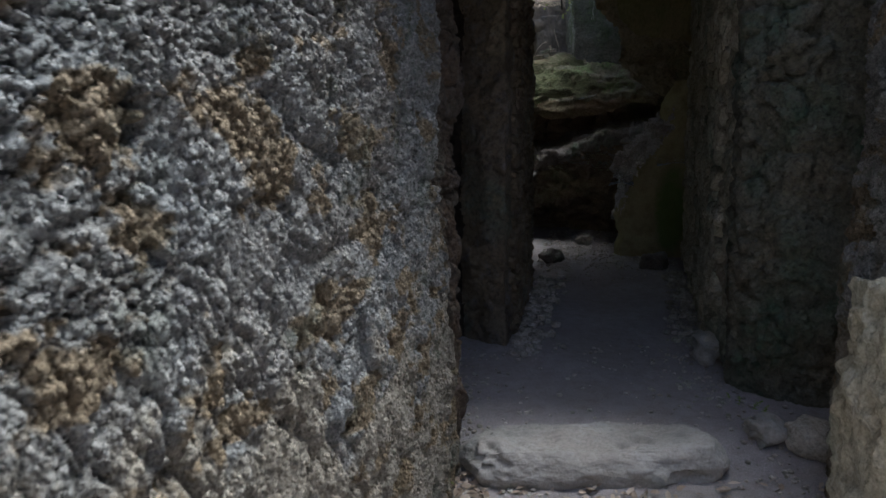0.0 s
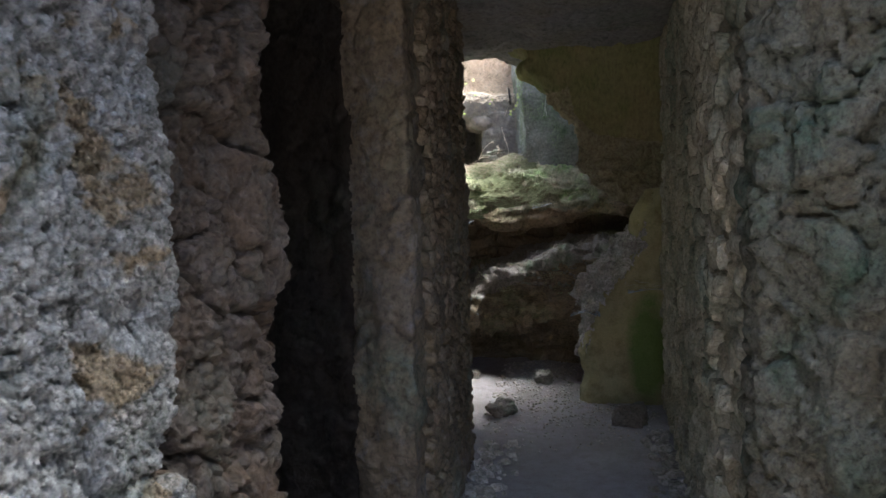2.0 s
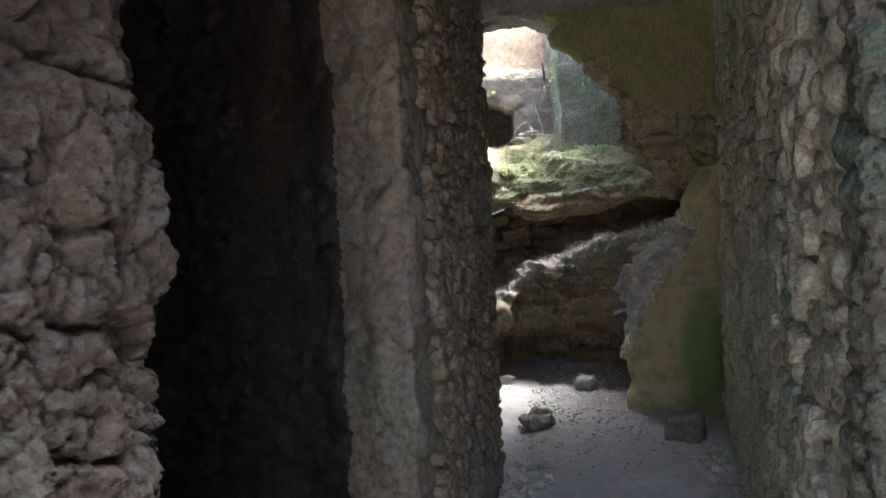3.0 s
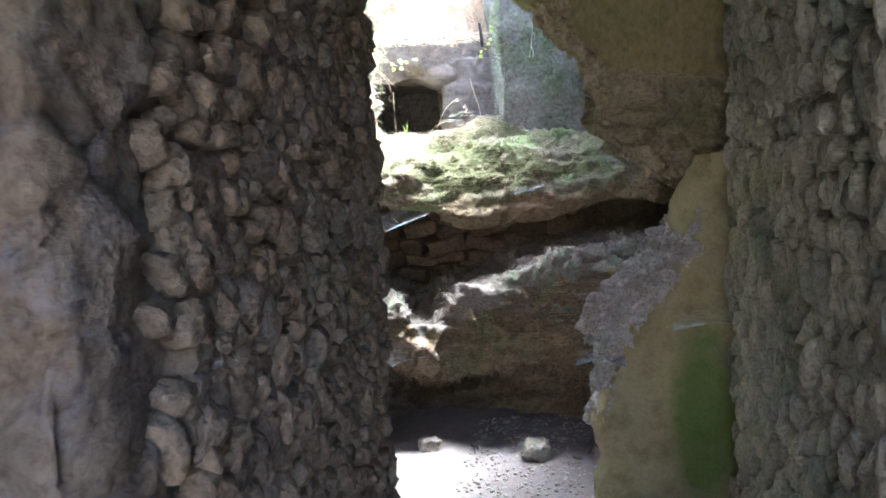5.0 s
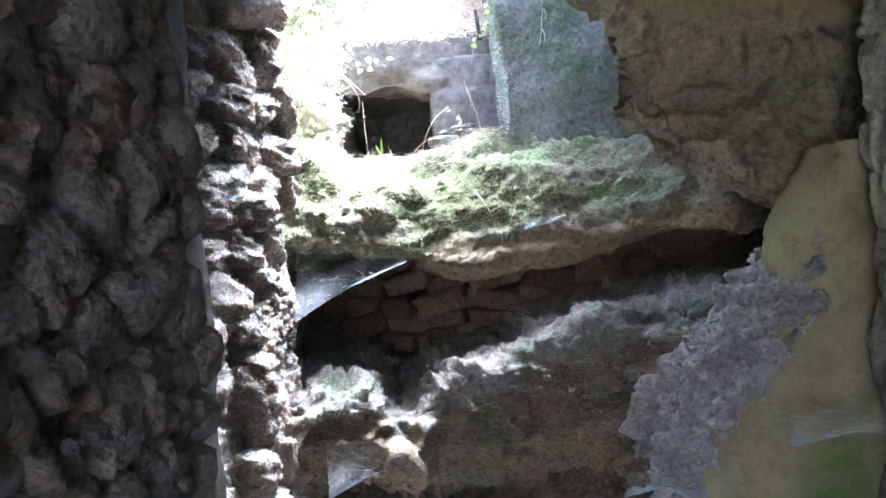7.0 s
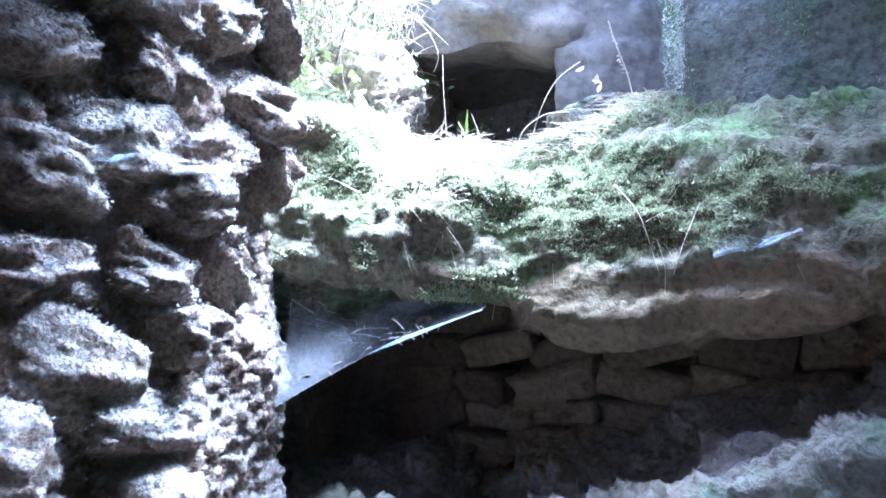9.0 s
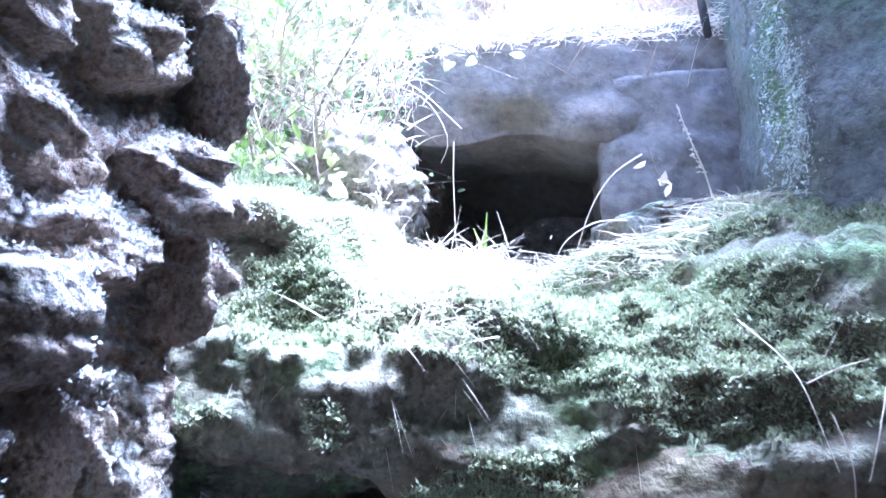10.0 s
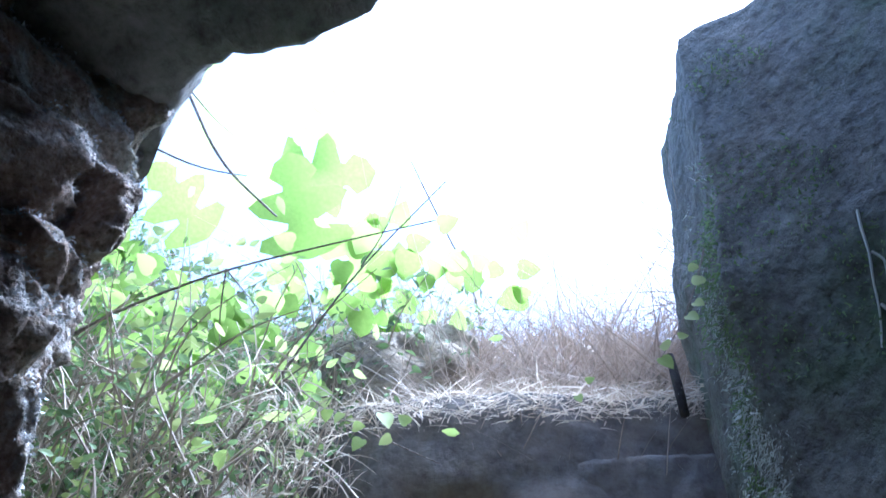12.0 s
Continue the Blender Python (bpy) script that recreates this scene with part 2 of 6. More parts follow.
# near-black colour that holds painted shade; also the dark stake's own tone
M_SHADE_DARK = rock_material("shade_dark_rock", (0.036, 0.030, 0.026), (0.042, 0.033, 0.025), (0.065, 0.058, 0.053), (0.06, 0.07, 0.05), 0.4, 2.0, 40, 0.008, 0.0)
M_MOSSROCK = rock_material("moss_stained_rock", (0.18, 0.175, 0.12), (0.20, 0.17, 0.12), (0.30, 0.33, 0.23), (0.17, 0.26, 0.10), 0.9, 5.0, 60, 0.01, 0.0)


def plaster_material():
    """Ochre plaster with one upright green algae stain near the corner and browner runs."""
    n = Nodes("smooth_plaster")
    broad = n.noise(2.2, 4, 0.6)
    mid = n.noise(9, 5, 0.65)
    fine = n.noise(70, 5, 0.7)
    c = n.mix(n.ramp(broad, [(0.38, 0.0), (0.62, 1.0)]), (0.38, 0.35, 0.20), (0.36, 0.315, 0.18))
    c = n.mix(n.ramp(mid, [(0.45, 0.0), (0.68, 0.8)]), c, (0.205, 0.18, 0.09))
    xyz = n.add("ShaderNodeSeparateXYZ")
    n.link(n.position, xyz.inputs[0])
    dx = n.maths("DIVIDE", n.maths("SUBTRACT", xyz.outputs[0], 2.10), 0.16)
    dz = n.maths("DIVIDE", n.maths("SUBTRACT", xyz.outputs[2], 0.52), 0.48)
    d = n.maths("ADD", n.maths("MULTIPLY", dx, dx), n.maths("MULTIPLY", dz, dz))
    d = n.maths("ADD", d, n.maths("MULTIPLY", n.maths("SUBTRACT", mid, 0.5), 1.6))
    c = n.mix(n.ramp(d, [(0.3, 0.8), (1.4, 0.0)]), c, (0.095, 0.18, 0.035))
    c = n.mix(1.0, c, n.ramp(fine, [(0.25, 0.8), (0.75, 1.15)]), "MULTIPLY")
    return n.done(c, 0.85, n.bump(mid, 0.5, 0.01, n.bump(fine, 0.5, 0.003)))


M_PLASTER = plaster_material()


def dirt_material():
    n = Nodes("trodden_dirt")
    broad = n.noise(1.7, 4, 0.6)
    mid = n.noise(14, 5, 0.65)
    fine = n.noise(140, 4, 0.7)
    c = n.mix(n.ramp(broad, [(0.4, 0.0), (0.62, 1.0)]), (0.30, 0.275, 0.268), (0.36, 0.335, 0.34))
    c = n.mix(n.ramp(mid, [(0.45, 0.0), (0.68, 0.6)]), c, (0.24, 0.21, 0.195))
    c = n.mix(n.ramp(n.voronoi(60), [(0.10, 0.6), (0.22, 0.0)]), c, (0.30, 0.285, 0.28))
    c = n.mix(1.0, c, n.ramp(fine, [(0.3, 0.7), (0.7, 1.2)]), "MULTIPLY")
    normal = n.bump(fine, 0.6, 0.004)
    normal = n.bump(mid, 0.8, 0.02, normal)
    return n.done(c, 0.95, normal)


M_DIRT = dirt_material()


def leaf_material(name, dark, light, through_light=0.5):
    n = Nodes(name)
    info = n.add("ShaderNodeObjectInfo")
    r = n.maths("FRACT", n.maths("ADD", info.outputs["Random"], n.geo.outputs["Random Per Island"]), 0)
    c = n.mix(r, dark, light)
    c = n.mix(n.ramp(n.noise(90, 3, 0.6), [(0.35, 0.0), (0.7, 0.35)]), c, light)
    n.done(c, 0.55, None, 0.35)
    translucent = n.add("ShaderNodeBsdfTranslucent")
    n.link(c, translucent.inputs["Color"])
    blend = n.add("ShaderNodeMixShader")
    blend.inputs[0].default_value = through_light
    n.link(n.bsdf.outputs[0], blend.inputs[1])
    n.link(translucent.outputs[0], blend.inputs[2])
    n.link(blend.outputs[0], n.tree.nodes["Material Output"].inputs["Surface"])
    return n.mat


M_LEAF = leaf_material("green_leaf", (0.18, 0.28, 0.05), (0.34, 0.46, 0.12), 0.65)
M_LEAF_YELLOW = leaf_material("yellow_green_leaf", (0.28, 0.38, 0.10), (0.46, 0.52, 0.20))
M_MOSS = leaf_material("pale_moss", (0.21, 0.245, 0.125), (0.50, 0.52, 0.35), 0.3)
M_STRAW = leaf_material("dead_straw", (0.44, 0.36, 0.27), (0.75, 0.67, 0.56), 0.3)
M_STEM = leaf_material("dry_stem", (0.24, 0.18, 0.13), (0.52, 0.43, 0.35), 0.15)
M_LICHEN = leaf_material("pale_lichen", (0.36, 0.38, 0.33), (0.60, 0.62, 0.58), 0.1)
M_TUFT = leaf_material("crusty_lichen", (0.27, 0.27, 0.265), (0.52, 0.53, 0.54), 0.05)
M_BUSH = leaf_material("bush_leaf", (0.09, 0.14, 0.06), (0.22, 0.30, 0.12), 0.4)


def bark_material():
    n = Nodes("grey_bark")
    f = n.noise(120, 4, 0.7, n.stretched((1, 1, 0.3)))
    c = n.mix(n.ramp(f, [(0.35, 0.0), (0.65, 1.0)]), (0.13, 0.10, 0.08), (0.30, 0.26, 0.22))
    return n.done(c, 0.85, n.bump(f, 0.5, 0.002))


M_BARK = bark_material()


def web_material():
    n = Nodes("spider_silk")
    dense = n.add("ShaderNodeAttribute")
    dense.attribute_name = "dense"
    threads = n.voronoi(70, "DISTANCE_TO_EDGE", n.stretched((0.35, 1.0, 1.0)))
    cloudy = n.noise(14, 6, 0.75, None, 0.9)
    film = n.maths("MULTIPLY", n.ramp(cloudy, [(0.30, 0.35), (0.70, 1.0)]), dense.outputs["Fac"])
    cover = n.maths("MAXIMUM", n.maths("MULTIPLY", n.ramp(threads, [(0.006, 0.45), (0.03, 0.0)]), n.maths("ADD", dense.outputs["Fac"], 0.12)), film)
    n.bsdf.inputs["Base Color"].default_value = (0.80, 0.83, 0.88, 1)
    n.bsdf.inputs["Roughness"].default_value = 0.6
    translucent = n.add("ShaderNodeBsdfTranslucent")
    translucent.inputs["Color"].default_value = (0.52, 0.74, 0.97, 1)
    silk = n.add("ShaderNodeMixShader")
    silk.inputs[0].default_value = 0.5
    n.link(n.bsdf.outputs[0], silk.inputs[1])
    n.link(translucent.outputs[0], silk.inputs[2])
    clear = n.add("ShaderNodeBsdfTransparent")
    blend = n.add("ShaderNodeMixShader")
    n.link(cover, blend.inputs[0])
    n.link(clear.outputs[0], blend.inputs[1])
    n.link(silk.outputs[0], blend.inputs[2])
    n.link(blend.outputs[0], n.tree.nodes["Material Output"].inputs["Surface"])
    return n.mat


M_WEB = web_material()
M_SILK = leaf_material("silk_thread", (0.50, 0.54, 0.60), (0.62, 0.66, 0.72), 0.4)


# ---- mesh tools ----
def mesh_from(name, verts, faces, mat, smooth=True):
    """A mesh from arrays of corners and faces of one size each."""
    me = bpy.data.meshes.new(name)
    verts = np.asarray(verts, np.float32)
    faces = np.asarray(faces, np.int32)
    count, size = faces.shape
    me.vertices.add(len(verts))
    me.vertices.foreach_set("co", verts.ravel())
    me.loops.add(count * size)
    me.loops.foreach_set("vertex_index", faces.ravel())
    me.polygons.add(count)
    me.polygons.foreach_set("loop_start", np.arange(0, count * size, size, dtype=np.int32))
    me.polygons.foreach_set("use_smooth", np.full(count, smooth))
    me.update(calc_edges=True)
    me.validate()
    me.materials.append(mat)
    return me


def thing(name, me, label, category, kind="", group=""):
    return tagged(new(name, me), label, category, group, kind)


def part(name, me, parent, label="", kind=""):
    ob = new(name, me)
    ob.parent = parent
    return tagged(ob, label, "", "", kind)


def grid_faces(nu, nv, closed=False):
    i = np.arange(nu if closed else nu - 1)
    j = np.arange(nv - 1)
    I, J = np.meshgrid(i, j, indexing="ij")
    a, b = (I * nv + J).ravel(), (((I + 1) % nu) * nv + J).ravel()
    return np.stack([a, b, b + 1, a + 1], 1)


def grid_normals(P):
    du = np.gradient(P, axis=0)
    dv = np.gradient(P, axis=1)
    n = np.cross(du, dv)
    return n / np.maximum(np.linalg.norm(n, axis=2, keepdims=True), 1e-9)


def displaced(P, push, flip=1.0):
    """Moves a grid of points along its normals by push(points)."""
    n = grid_normals(P) * flip
    flat = P.reshape(-1, 3)
    return (flat + n.reshape(-1, 3) * np.asarray(push(flat))[:, None]).reshape(P.shape)


def along(points, step, rounding=0.0):
    """Points at even steps along a line of straight stretches, its corners softened by rounding metres; a third number at a point is the step after it."""
    steps = [p[2] if len(p) > 2 else step for p in points]
    pts = [np.array(p[:2], float) for p in points]
    out = []
    for a, b, own in zip(pts[:-1], pts[1:], steps):
        n = max(1, int(np.ceil(np.linalg.norm(b - a) / own)))
        out += [a + (b - a) * k / n for k in range(n)]
    out.append(pts[-1])
    q = np.array(out)
    for _ in range(int((rounding / step) ** 2)):
        q[1:-1] = q[1:-1] * 0.5 + (q[:-2] + q[2:]) * 0.25
    return q


def plan_wall(name, front, back, z0, z1, step, push, mat, label, lean=0.0, rounding=0.03, fine=None):
    """A wall that stands on a plan: a rough face along front (the wall lies to the left of that line), a plain back and a top."""
    line = along(front, step, rounding)
    zs = np.linspace(z0, z1, int((z1 - z0) / step) + 1)
    if fine:
        zs = np.r_[np.arange(z0, fine[0], 3 * step), np.arange(fine[0], fine[1], step), np.linspace(fine[1], z1, 40)]
    P = np.zeros((len(line), len(zs), 3))
    P[:, :, 0], P[:, :, 1] = line[:, None, 0], line[:, None, 1]
    P[:, :, 2] = zs[None, :]
    n = grid_normals(P)
    P[:, :, :2] += n[:, :, :2] * (lean * zs)[None, :, None]
    Q = displaced(P, push)
    verts = Q.reshape(-1, 3)
    faces = grid_faces(*Q.shape[:2])
    # the back and the top, as strips joined to the face's own edges
    nb = len(verts)
    bl = np.array(back, float)
    low = np.c_[bl, np.full(len(bl), z0)]
    high = np.c_[bl, np.full(len(bl), z1)]
    verts = np.vstack([verts, low, high])
    nv = len(zs)
    ring_low = [k * nv for k in range(len(line))] + [nb + k for k in range(len(bl))]
    ring_high = [k * nv + nv - 1 for k in range(len(line))] + [nb + len(bl) + k for k in range(len(bl))]
    extra = []
    start = len(line) - 1
    m = len(ring_low)
    for k in range(start, m):
        a, b = k, (k + 1) % m
        extra.append((ring_low[a], ring_low[b], ring_high[b], ring_high[a]))
    me = mesh_from(name, verts, np.vstack([faces, np.array(extra)]), mat)
    ob = thing(name, me, label, "wall", "structure")
    bm = bmesh.new()
    bm.from_mesh(me)
    bm.verts.ensure_lookup_table()
    cap = bm.faces.new([bm.verts[k] for k in ring_high])
    bmesh.ops.triangulate(bm, faces=[cap])
    bm.to_mesh(me)
    bm.free()
    return ob


def tube(points, radii, sides=5):
    """A round stalk through points, as corners and faces."""
    p = np.array(points, float)
    r = np.broadcast_to(np.asarray(radii, float), (len(p),))
    d = np.gradient(p, axis=0)
    d /= np.maximum(np.linalg.norm(d, axis=1, keepdims=True), 1e-9)
    up = np.array([0.13, 0.21, 0.97]) if abs(d[:, 2]).mean() < 0.8 else np.array([0.97, 0.21, 0.1])
    a = np.cross(d, up)
    a /= np.maximum(np.linalg.norm(a, axis=1, keepdims=True), 1e-9)
    b = np.cross(d, a)
    ang = np.linspace(0, 2 * np.pi, sides, endpoint=False)
    v = p[:, None, :] + (a[:, None, :] * np.cos(ang)[None, :, None] + b[:, None, :] * np.sin(ang)[None, :, None]) * r[:, None, None]
    n = len(p)
    I, J = np.meshgrid(np.arange(n - 1), np.arange(sides), indexing="ij")
    q = np.stack([I * sides + J, I * sides + (J + 1) % sides, (I + 1) * sides + (J + 1) % sides, (I + 1) * sides + J], 2).reshape(-1, 4)
    return v.reshape(-1, 3), q


class Gather:
    """Joins many pieces with faces of one size into one mesh."""

    def __init__(self):
        self.v, self.f, self.n = [], [], 0

    def put(self, v, f):
        self.v.append(np.asarray(v))
        self.f.append(np.asarray(f) + self.n)
        self.n += len(v)
        return self

    def mesh(self, name, mat, smooth=True):
        return mesh_from(name, np.vstack(self.v), np.vstack(self.f), mat, smooth)


rng = np.random.default_rng(7)


def stone_shape(seed, cuts=4, square=0.55, rough=0.12, sides=(1, 1, 1)):
    """An uneven rounded stone within a box one unit across: corners and four-sided faces."""
    n = cuts + 1
    t = np.linspace(-1, 1, n)
    A, B = np.meshgrid(t, t, indexing="ij")
    verts, faces, base = [], [], 0
    for axis in range(3):
        for sign in (-1, 1):
            p = np.zeros((n, n, 3))
            p[:, :, axis] = sign
            p[:, :, (axis + 1) % 3] = A * sign
            p[:, :, (axis + 2) % 3] = B
            verts.append(p.reshape(-1, 3))
            faces.append(grid_faces(n, n) + base)
            base += n * n
    v = np.vstack(verts)
    f = np.vstack(faces)
    key = np.round(v, 4)
    uniq, inverse = np.unique(key, axis=0, return_inverse=True)
    v, f = uniq, inverse.ravel()[f]
    ball = v / np.linalg.norm(v, axis=1, keepdims=True)
    w = v * square + ball * (1 - square) * 1.15
    w = w * (1 + rough * 2.2 * fbm(w + seed * 3.7, 0.9, 2, seed)[:, None])
    w = w + rough * 0.8 * np.stack([fbm(w + seed * 5.1 + k * 9.0, 2.2, 2, seed + k) for k in (1, 2, 3)], 1)
    return w * 0.5 * np.array(sides), f


def crusted(v, f, seed):
    """Adds a knobbly lichen crust to a stone."""
    d = v / np.maximum(np.linalg.norm(v, axis=1, keepdims=True), 1e-9)
    f1, f2, r = cells(v + 0.03 * fbm(v, 9, 2, seed)[:, None] + seed, 13, seed)
    return v + d * (0.03 * fbm(v + seed, 3.5, 3, seed) + 0.035 * (0.5 - f1) + 0.018 * (r - 0.5) + 0.018 * fbm(v + seed, 22, 3, seed + 5))[:, None], f


M_BROWN = rock_material("brown_rubble_stone", (0.195, 0.16, 0.118), (0.195, 0.152, 0.10), (0.29, 0.255, 0.21), (0.13, 0.17, 0.12), 0.4, 2.6, 60, 0.010, 0.2)
BROWN_STONES = [mesh_from("stone", *crusted(*stone_shape(120 + k, 5, 0.12 + 0.25 * (k % 3) / 2, 0.14), k), M_BROWN) for k in range(12)]
STONES = [mesh_from("stone", *stone_shape(k, 5, 0.30 + 0.25 * (k % 3) / 2, 0.12), M_DAMP) for k in range(16)]
COURSES = [mesh_from("block", *stone_shape(40 + k, 5, 0.84, 0.05), M_SHADED_COURSE) for k in range(6)]
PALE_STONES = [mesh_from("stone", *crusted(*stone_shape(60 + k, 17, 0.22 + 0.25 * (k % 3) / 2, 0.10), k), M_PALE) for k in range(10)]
TORN_STONES = [mesh_from("stone", *crusted(*stone_shape(90 + k, 6, 0.6, 0.2), k), M_TORN) for k in range(6)]


def lay_stones(parent, a, b, z0, z1, meshes, course=(0.09, 0.15), length=(0.10, 0.24), depth=0.11, proud=0.02, seed=0, most=300, skip=0.06, lean=0.0, fill=1.02, name="stone", first_z=(0.5, 2.3), ragged=0.0, loose=1.0):
    """Rough courses of stones set into a wall's face from plan point a to b (the wall lies to the left of that line)."""
    r = random.Random(seed)
    a, b = Vector((a[0], a[1], 0)), Vector((b[0], b[1], 0))
    way = (b - a).normalized()
    out = Vector((way.y, -way.x, 0))
    whole = (b - a).length
    places = []
    z = z0
    while z < z1:
        h = r.uniform(*course)
        s = -r.uniform(0, 0.1)
        total = whole - r.random() * ragged
        while s < total:
            w = r.uniform(*length)
            if s + w > total + 0.05:
                w = max(0.06, total - s + 0.02)
            if r.random() > skip:
                hh = h * r.uniform(1 - 0.3 * loose ** 0.5, 1 + 0.35 * loose ** 0.5)
                d = depth * r.uniform(0.8, 1.2)
                mid = a + way * (s + w / 2) + out * (proud - d / 2 + r.uniform(-0.012, 0.012) + lean * z) + Vector((0, 0, z + h / 2 + r.uniform(-0.012, 0.012) * loose))
                turn = Matrix((-way, out, Vector((0, 0, 1)))).transposed().to_4x4()
                tilt = Euler((r.uniform(-0.15, 0.15), r.uniform(-0.30, 0.30) * loose, r.uniform(-0.15, 0.15))).to_matrix().to_4x4()
                m = Matrix.Translation(mid) @ turn @ tilt @ Matrix.Diagonal((w * fill, d, hh * min(1.0, fill + 0.03), 1)) @ Matrix.Rotation(r.choice((0, math.pi)), 4, "Y")
                places.append((m, r.choice(meshes), z))
            s += w + r.uniform(0.0, 0.012)
        z += h * 0.97
    inside = [p for p in places if first_z[0] <= p[2] <= first_z[1]]
    other = [p for p in places if not first_z[0] <= p[2] <= first_z[1]]
    singles, rest = inside[:most], inside[most:] + other
    for m, me, _ in singles:
        ob = part(name, me, parent)
        ob.matrix_basis = m
    if rest:
        g = Gather()
        for m, me, _ in rest:
            co = np.empty(len(me.vertices) * 3, np.float32)
            me.vertices.foreach_get("co", co)
            co = co.reshape(-1, 3) @ np.array(m.to_3x3()).T + np.array(m.translation)
            fi = np.empty(len(me.loops), np.int32)
            me.loops.foreach_get("vertex_index", fi)
            g.put(co, fi.reshape(-1, 4))
        part("stonework", g.mesh("stonework", meshes[0].materials[0]), parent, "", "stuff")


# ---- the setting ----
def smoothstep(x, a, b):
    t = np.clip((x - a) / (b - a), 0, 1)
    return t * t * (3 - 2 * t)


def ridges(p, scale, seed, octaves=3):
    """Sharp cracks between rounded scales: 0 in the cracks, about 1 on the scales."""
    p = p * np.asarray(scale, float)
    total, amp, norm = 0, 1.0, 0
    for o in range(octaves):
        total = total + amp * np.minimum(1, 2.2 * np.abs(smooth_noise(p + 13.1 * o, seed + o)))
        norm += amp
        amp *= 0.55
        p = p * 2.07
    return total / norm


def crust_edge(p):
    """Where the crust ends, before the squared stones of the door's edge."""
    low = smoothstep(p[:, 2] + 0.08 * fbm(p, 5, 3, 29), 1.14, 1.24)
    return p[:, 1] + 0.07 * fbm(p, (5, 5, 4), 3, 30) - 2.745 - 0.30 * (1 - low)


def crust_push(p):
    """Flaking tufa crust like bark: tilted upright plates at four sizes with split seams; thinner on the squared stones of the door's edge."""
    crust = 1 - smoothstep(crust_edge(p), -0.03, 0.03)
    warp = p + 0.012 * np.stack([fbm(p, 9, 2, 31), fbm(p, 9, 2, 32), fbm(p, 9, 2, 33)], 1)
    flow = warp.copy()
    flow[:, 2] = np.interp(warp[:, 2] + 0.12 * fbm(p, 2.0, 2, 40), [-0.2, 0.8, 1.15, 1.5, 3.2], [0.0, 0.28, 0.42, 0.70, 2.4])
    plate, seam = flakes(warp, (5.5, 5.5, 5.0), 3)
    scale, split = flakes(flow, (15, 15, 13), 13)
    chip, nick = flakes(flow, (38, 38, 36), 15)
    grit, fleck = flakes(flow, (85, 85, 80), 18)
    open_seam = smoothstep(fbm(p, 2.6, 2, 36), -0.3, 0.3)
    rugged = 0.45 + 0.55 * smoothstep(fbm(p, 3.2, 2, 38), -0.35, 0.35)
    holes = smoothstep(fbm(p, (15, 15, 9), 3, 35), 0.55, 0.8)
    big = 0.026 * fbm(p, (2.0, 2.0, 1.4), 3, 1) + 0.007 * plate - 0.016 * seam * open_seam
    small = rugged * (0.011 * scale - 0.016 * split) + (0.4 + 0.6 * rugged) * (0.0105 * chip - 0.009 * nick) + 0.0065 * grit - 0.005 * fleck - 0.034 * holes + 0.006 * (ridges(warp, (30, 30, 18), 9) - 0.6)
    a1, a2, block = cells(p + 0.02 * np.stack([fbm(p, 7, 2, 37), fbm(p, 7, 2, 38), fbm(p, 7, 2, 39)], 1), (6, 6, 5.2), 21)
    squared = 0.055 * (block - 0.5) - 0.03 * np.exp(-((a2 - a1) / 0.06) ** 2) + 0.03 * fbm(p, (9, 9, 5), 3, 8) + 0.013 * scale - 0.014 * split + 0.008 * chip - 0.006 * nick + 0.004 * grit - 0.012
    return crust * (big + small + 0.035) + (1 - crust) * squared


def blocky_push(p):
    """Large uneven blocks parted by deep cracks."""
    warp = p + 0.05 * np.stack([fbm(p, 5, 3, 141), fbm(p, 5, 3, 142), fbm(p, 5, 3, 143)], 1)
    f1, f2, r = cells(warp, (5.8, 5.8, 7.4), 145)
    g1, g2, q = cells(warp, (15, 15, 17), 148)
    gap = smoothstep(fbm(p, 2.3, 2, 150), -0.35, 0.25)
    bulge = 0.014 * (1 - np.clip(1.25 * f1, 0, 1) ** 2)
    chip, nick = flakes(warp, (22, 22, 24), 151)
    return 0.03 * fbm(p, 1.8, 2, 2) + 0.05 * (r - 0.5) + bulge - (0.008 + 0.04 * gap) * np.exp(-((f2 - f1) / 0.035) ** 2) + 0.014 * (q - 0.5) - 0.005 * np.exp(-((g2 - g1) / 0.10) ** 2) + 0.009 * chip - 0.008 * nick + 0.012 * fbm(p, 24, 4, 149, 0.65)


def mortar_push(p):
    f1, f2, r = cells(p + 0.03 * np.stack([fbm(p, 7, 2, 41), fbm(p, 7, 2, 42), fbm(p, 7, 2, 43)], 1), (8, 8, 11), 51)
    face = (p[:, 1] < 5.6) & (p[:, 0] < 0.44) & (p[:, 0] > -0.3) & (p[:, 0] - 0.21 * (p[:, 1] - 4.60) < 0.40)
    h1, h2, h = cells(p + 0.03 * np.stack([fbm(p, 6, 2, 47), fbm(p, 6, 2, 48), fbm(p, 6, 2, 49)], 1), (3.5, 3.5, 5.5), 52)
    smooth = 0.03 * fbm(p, (3, 3, 2.2), 3, 44) + 0.02 * (h - 0.5) - 0.014 * np.exp(-((h2 - h1) / 0.05) ** 2) + 0.016 * fbm(p, 12, 5, 46, 0.6)
    face |= (p[:, 1] > 6.3) & (p[:, 1] < 7.56) & (p[:, 0] < 0.8)
    return np.where(face, smooth * np.where(p[:, 1] > 6.3, 0.4, 1.0), rubble_relief(p, f1, f2, r))


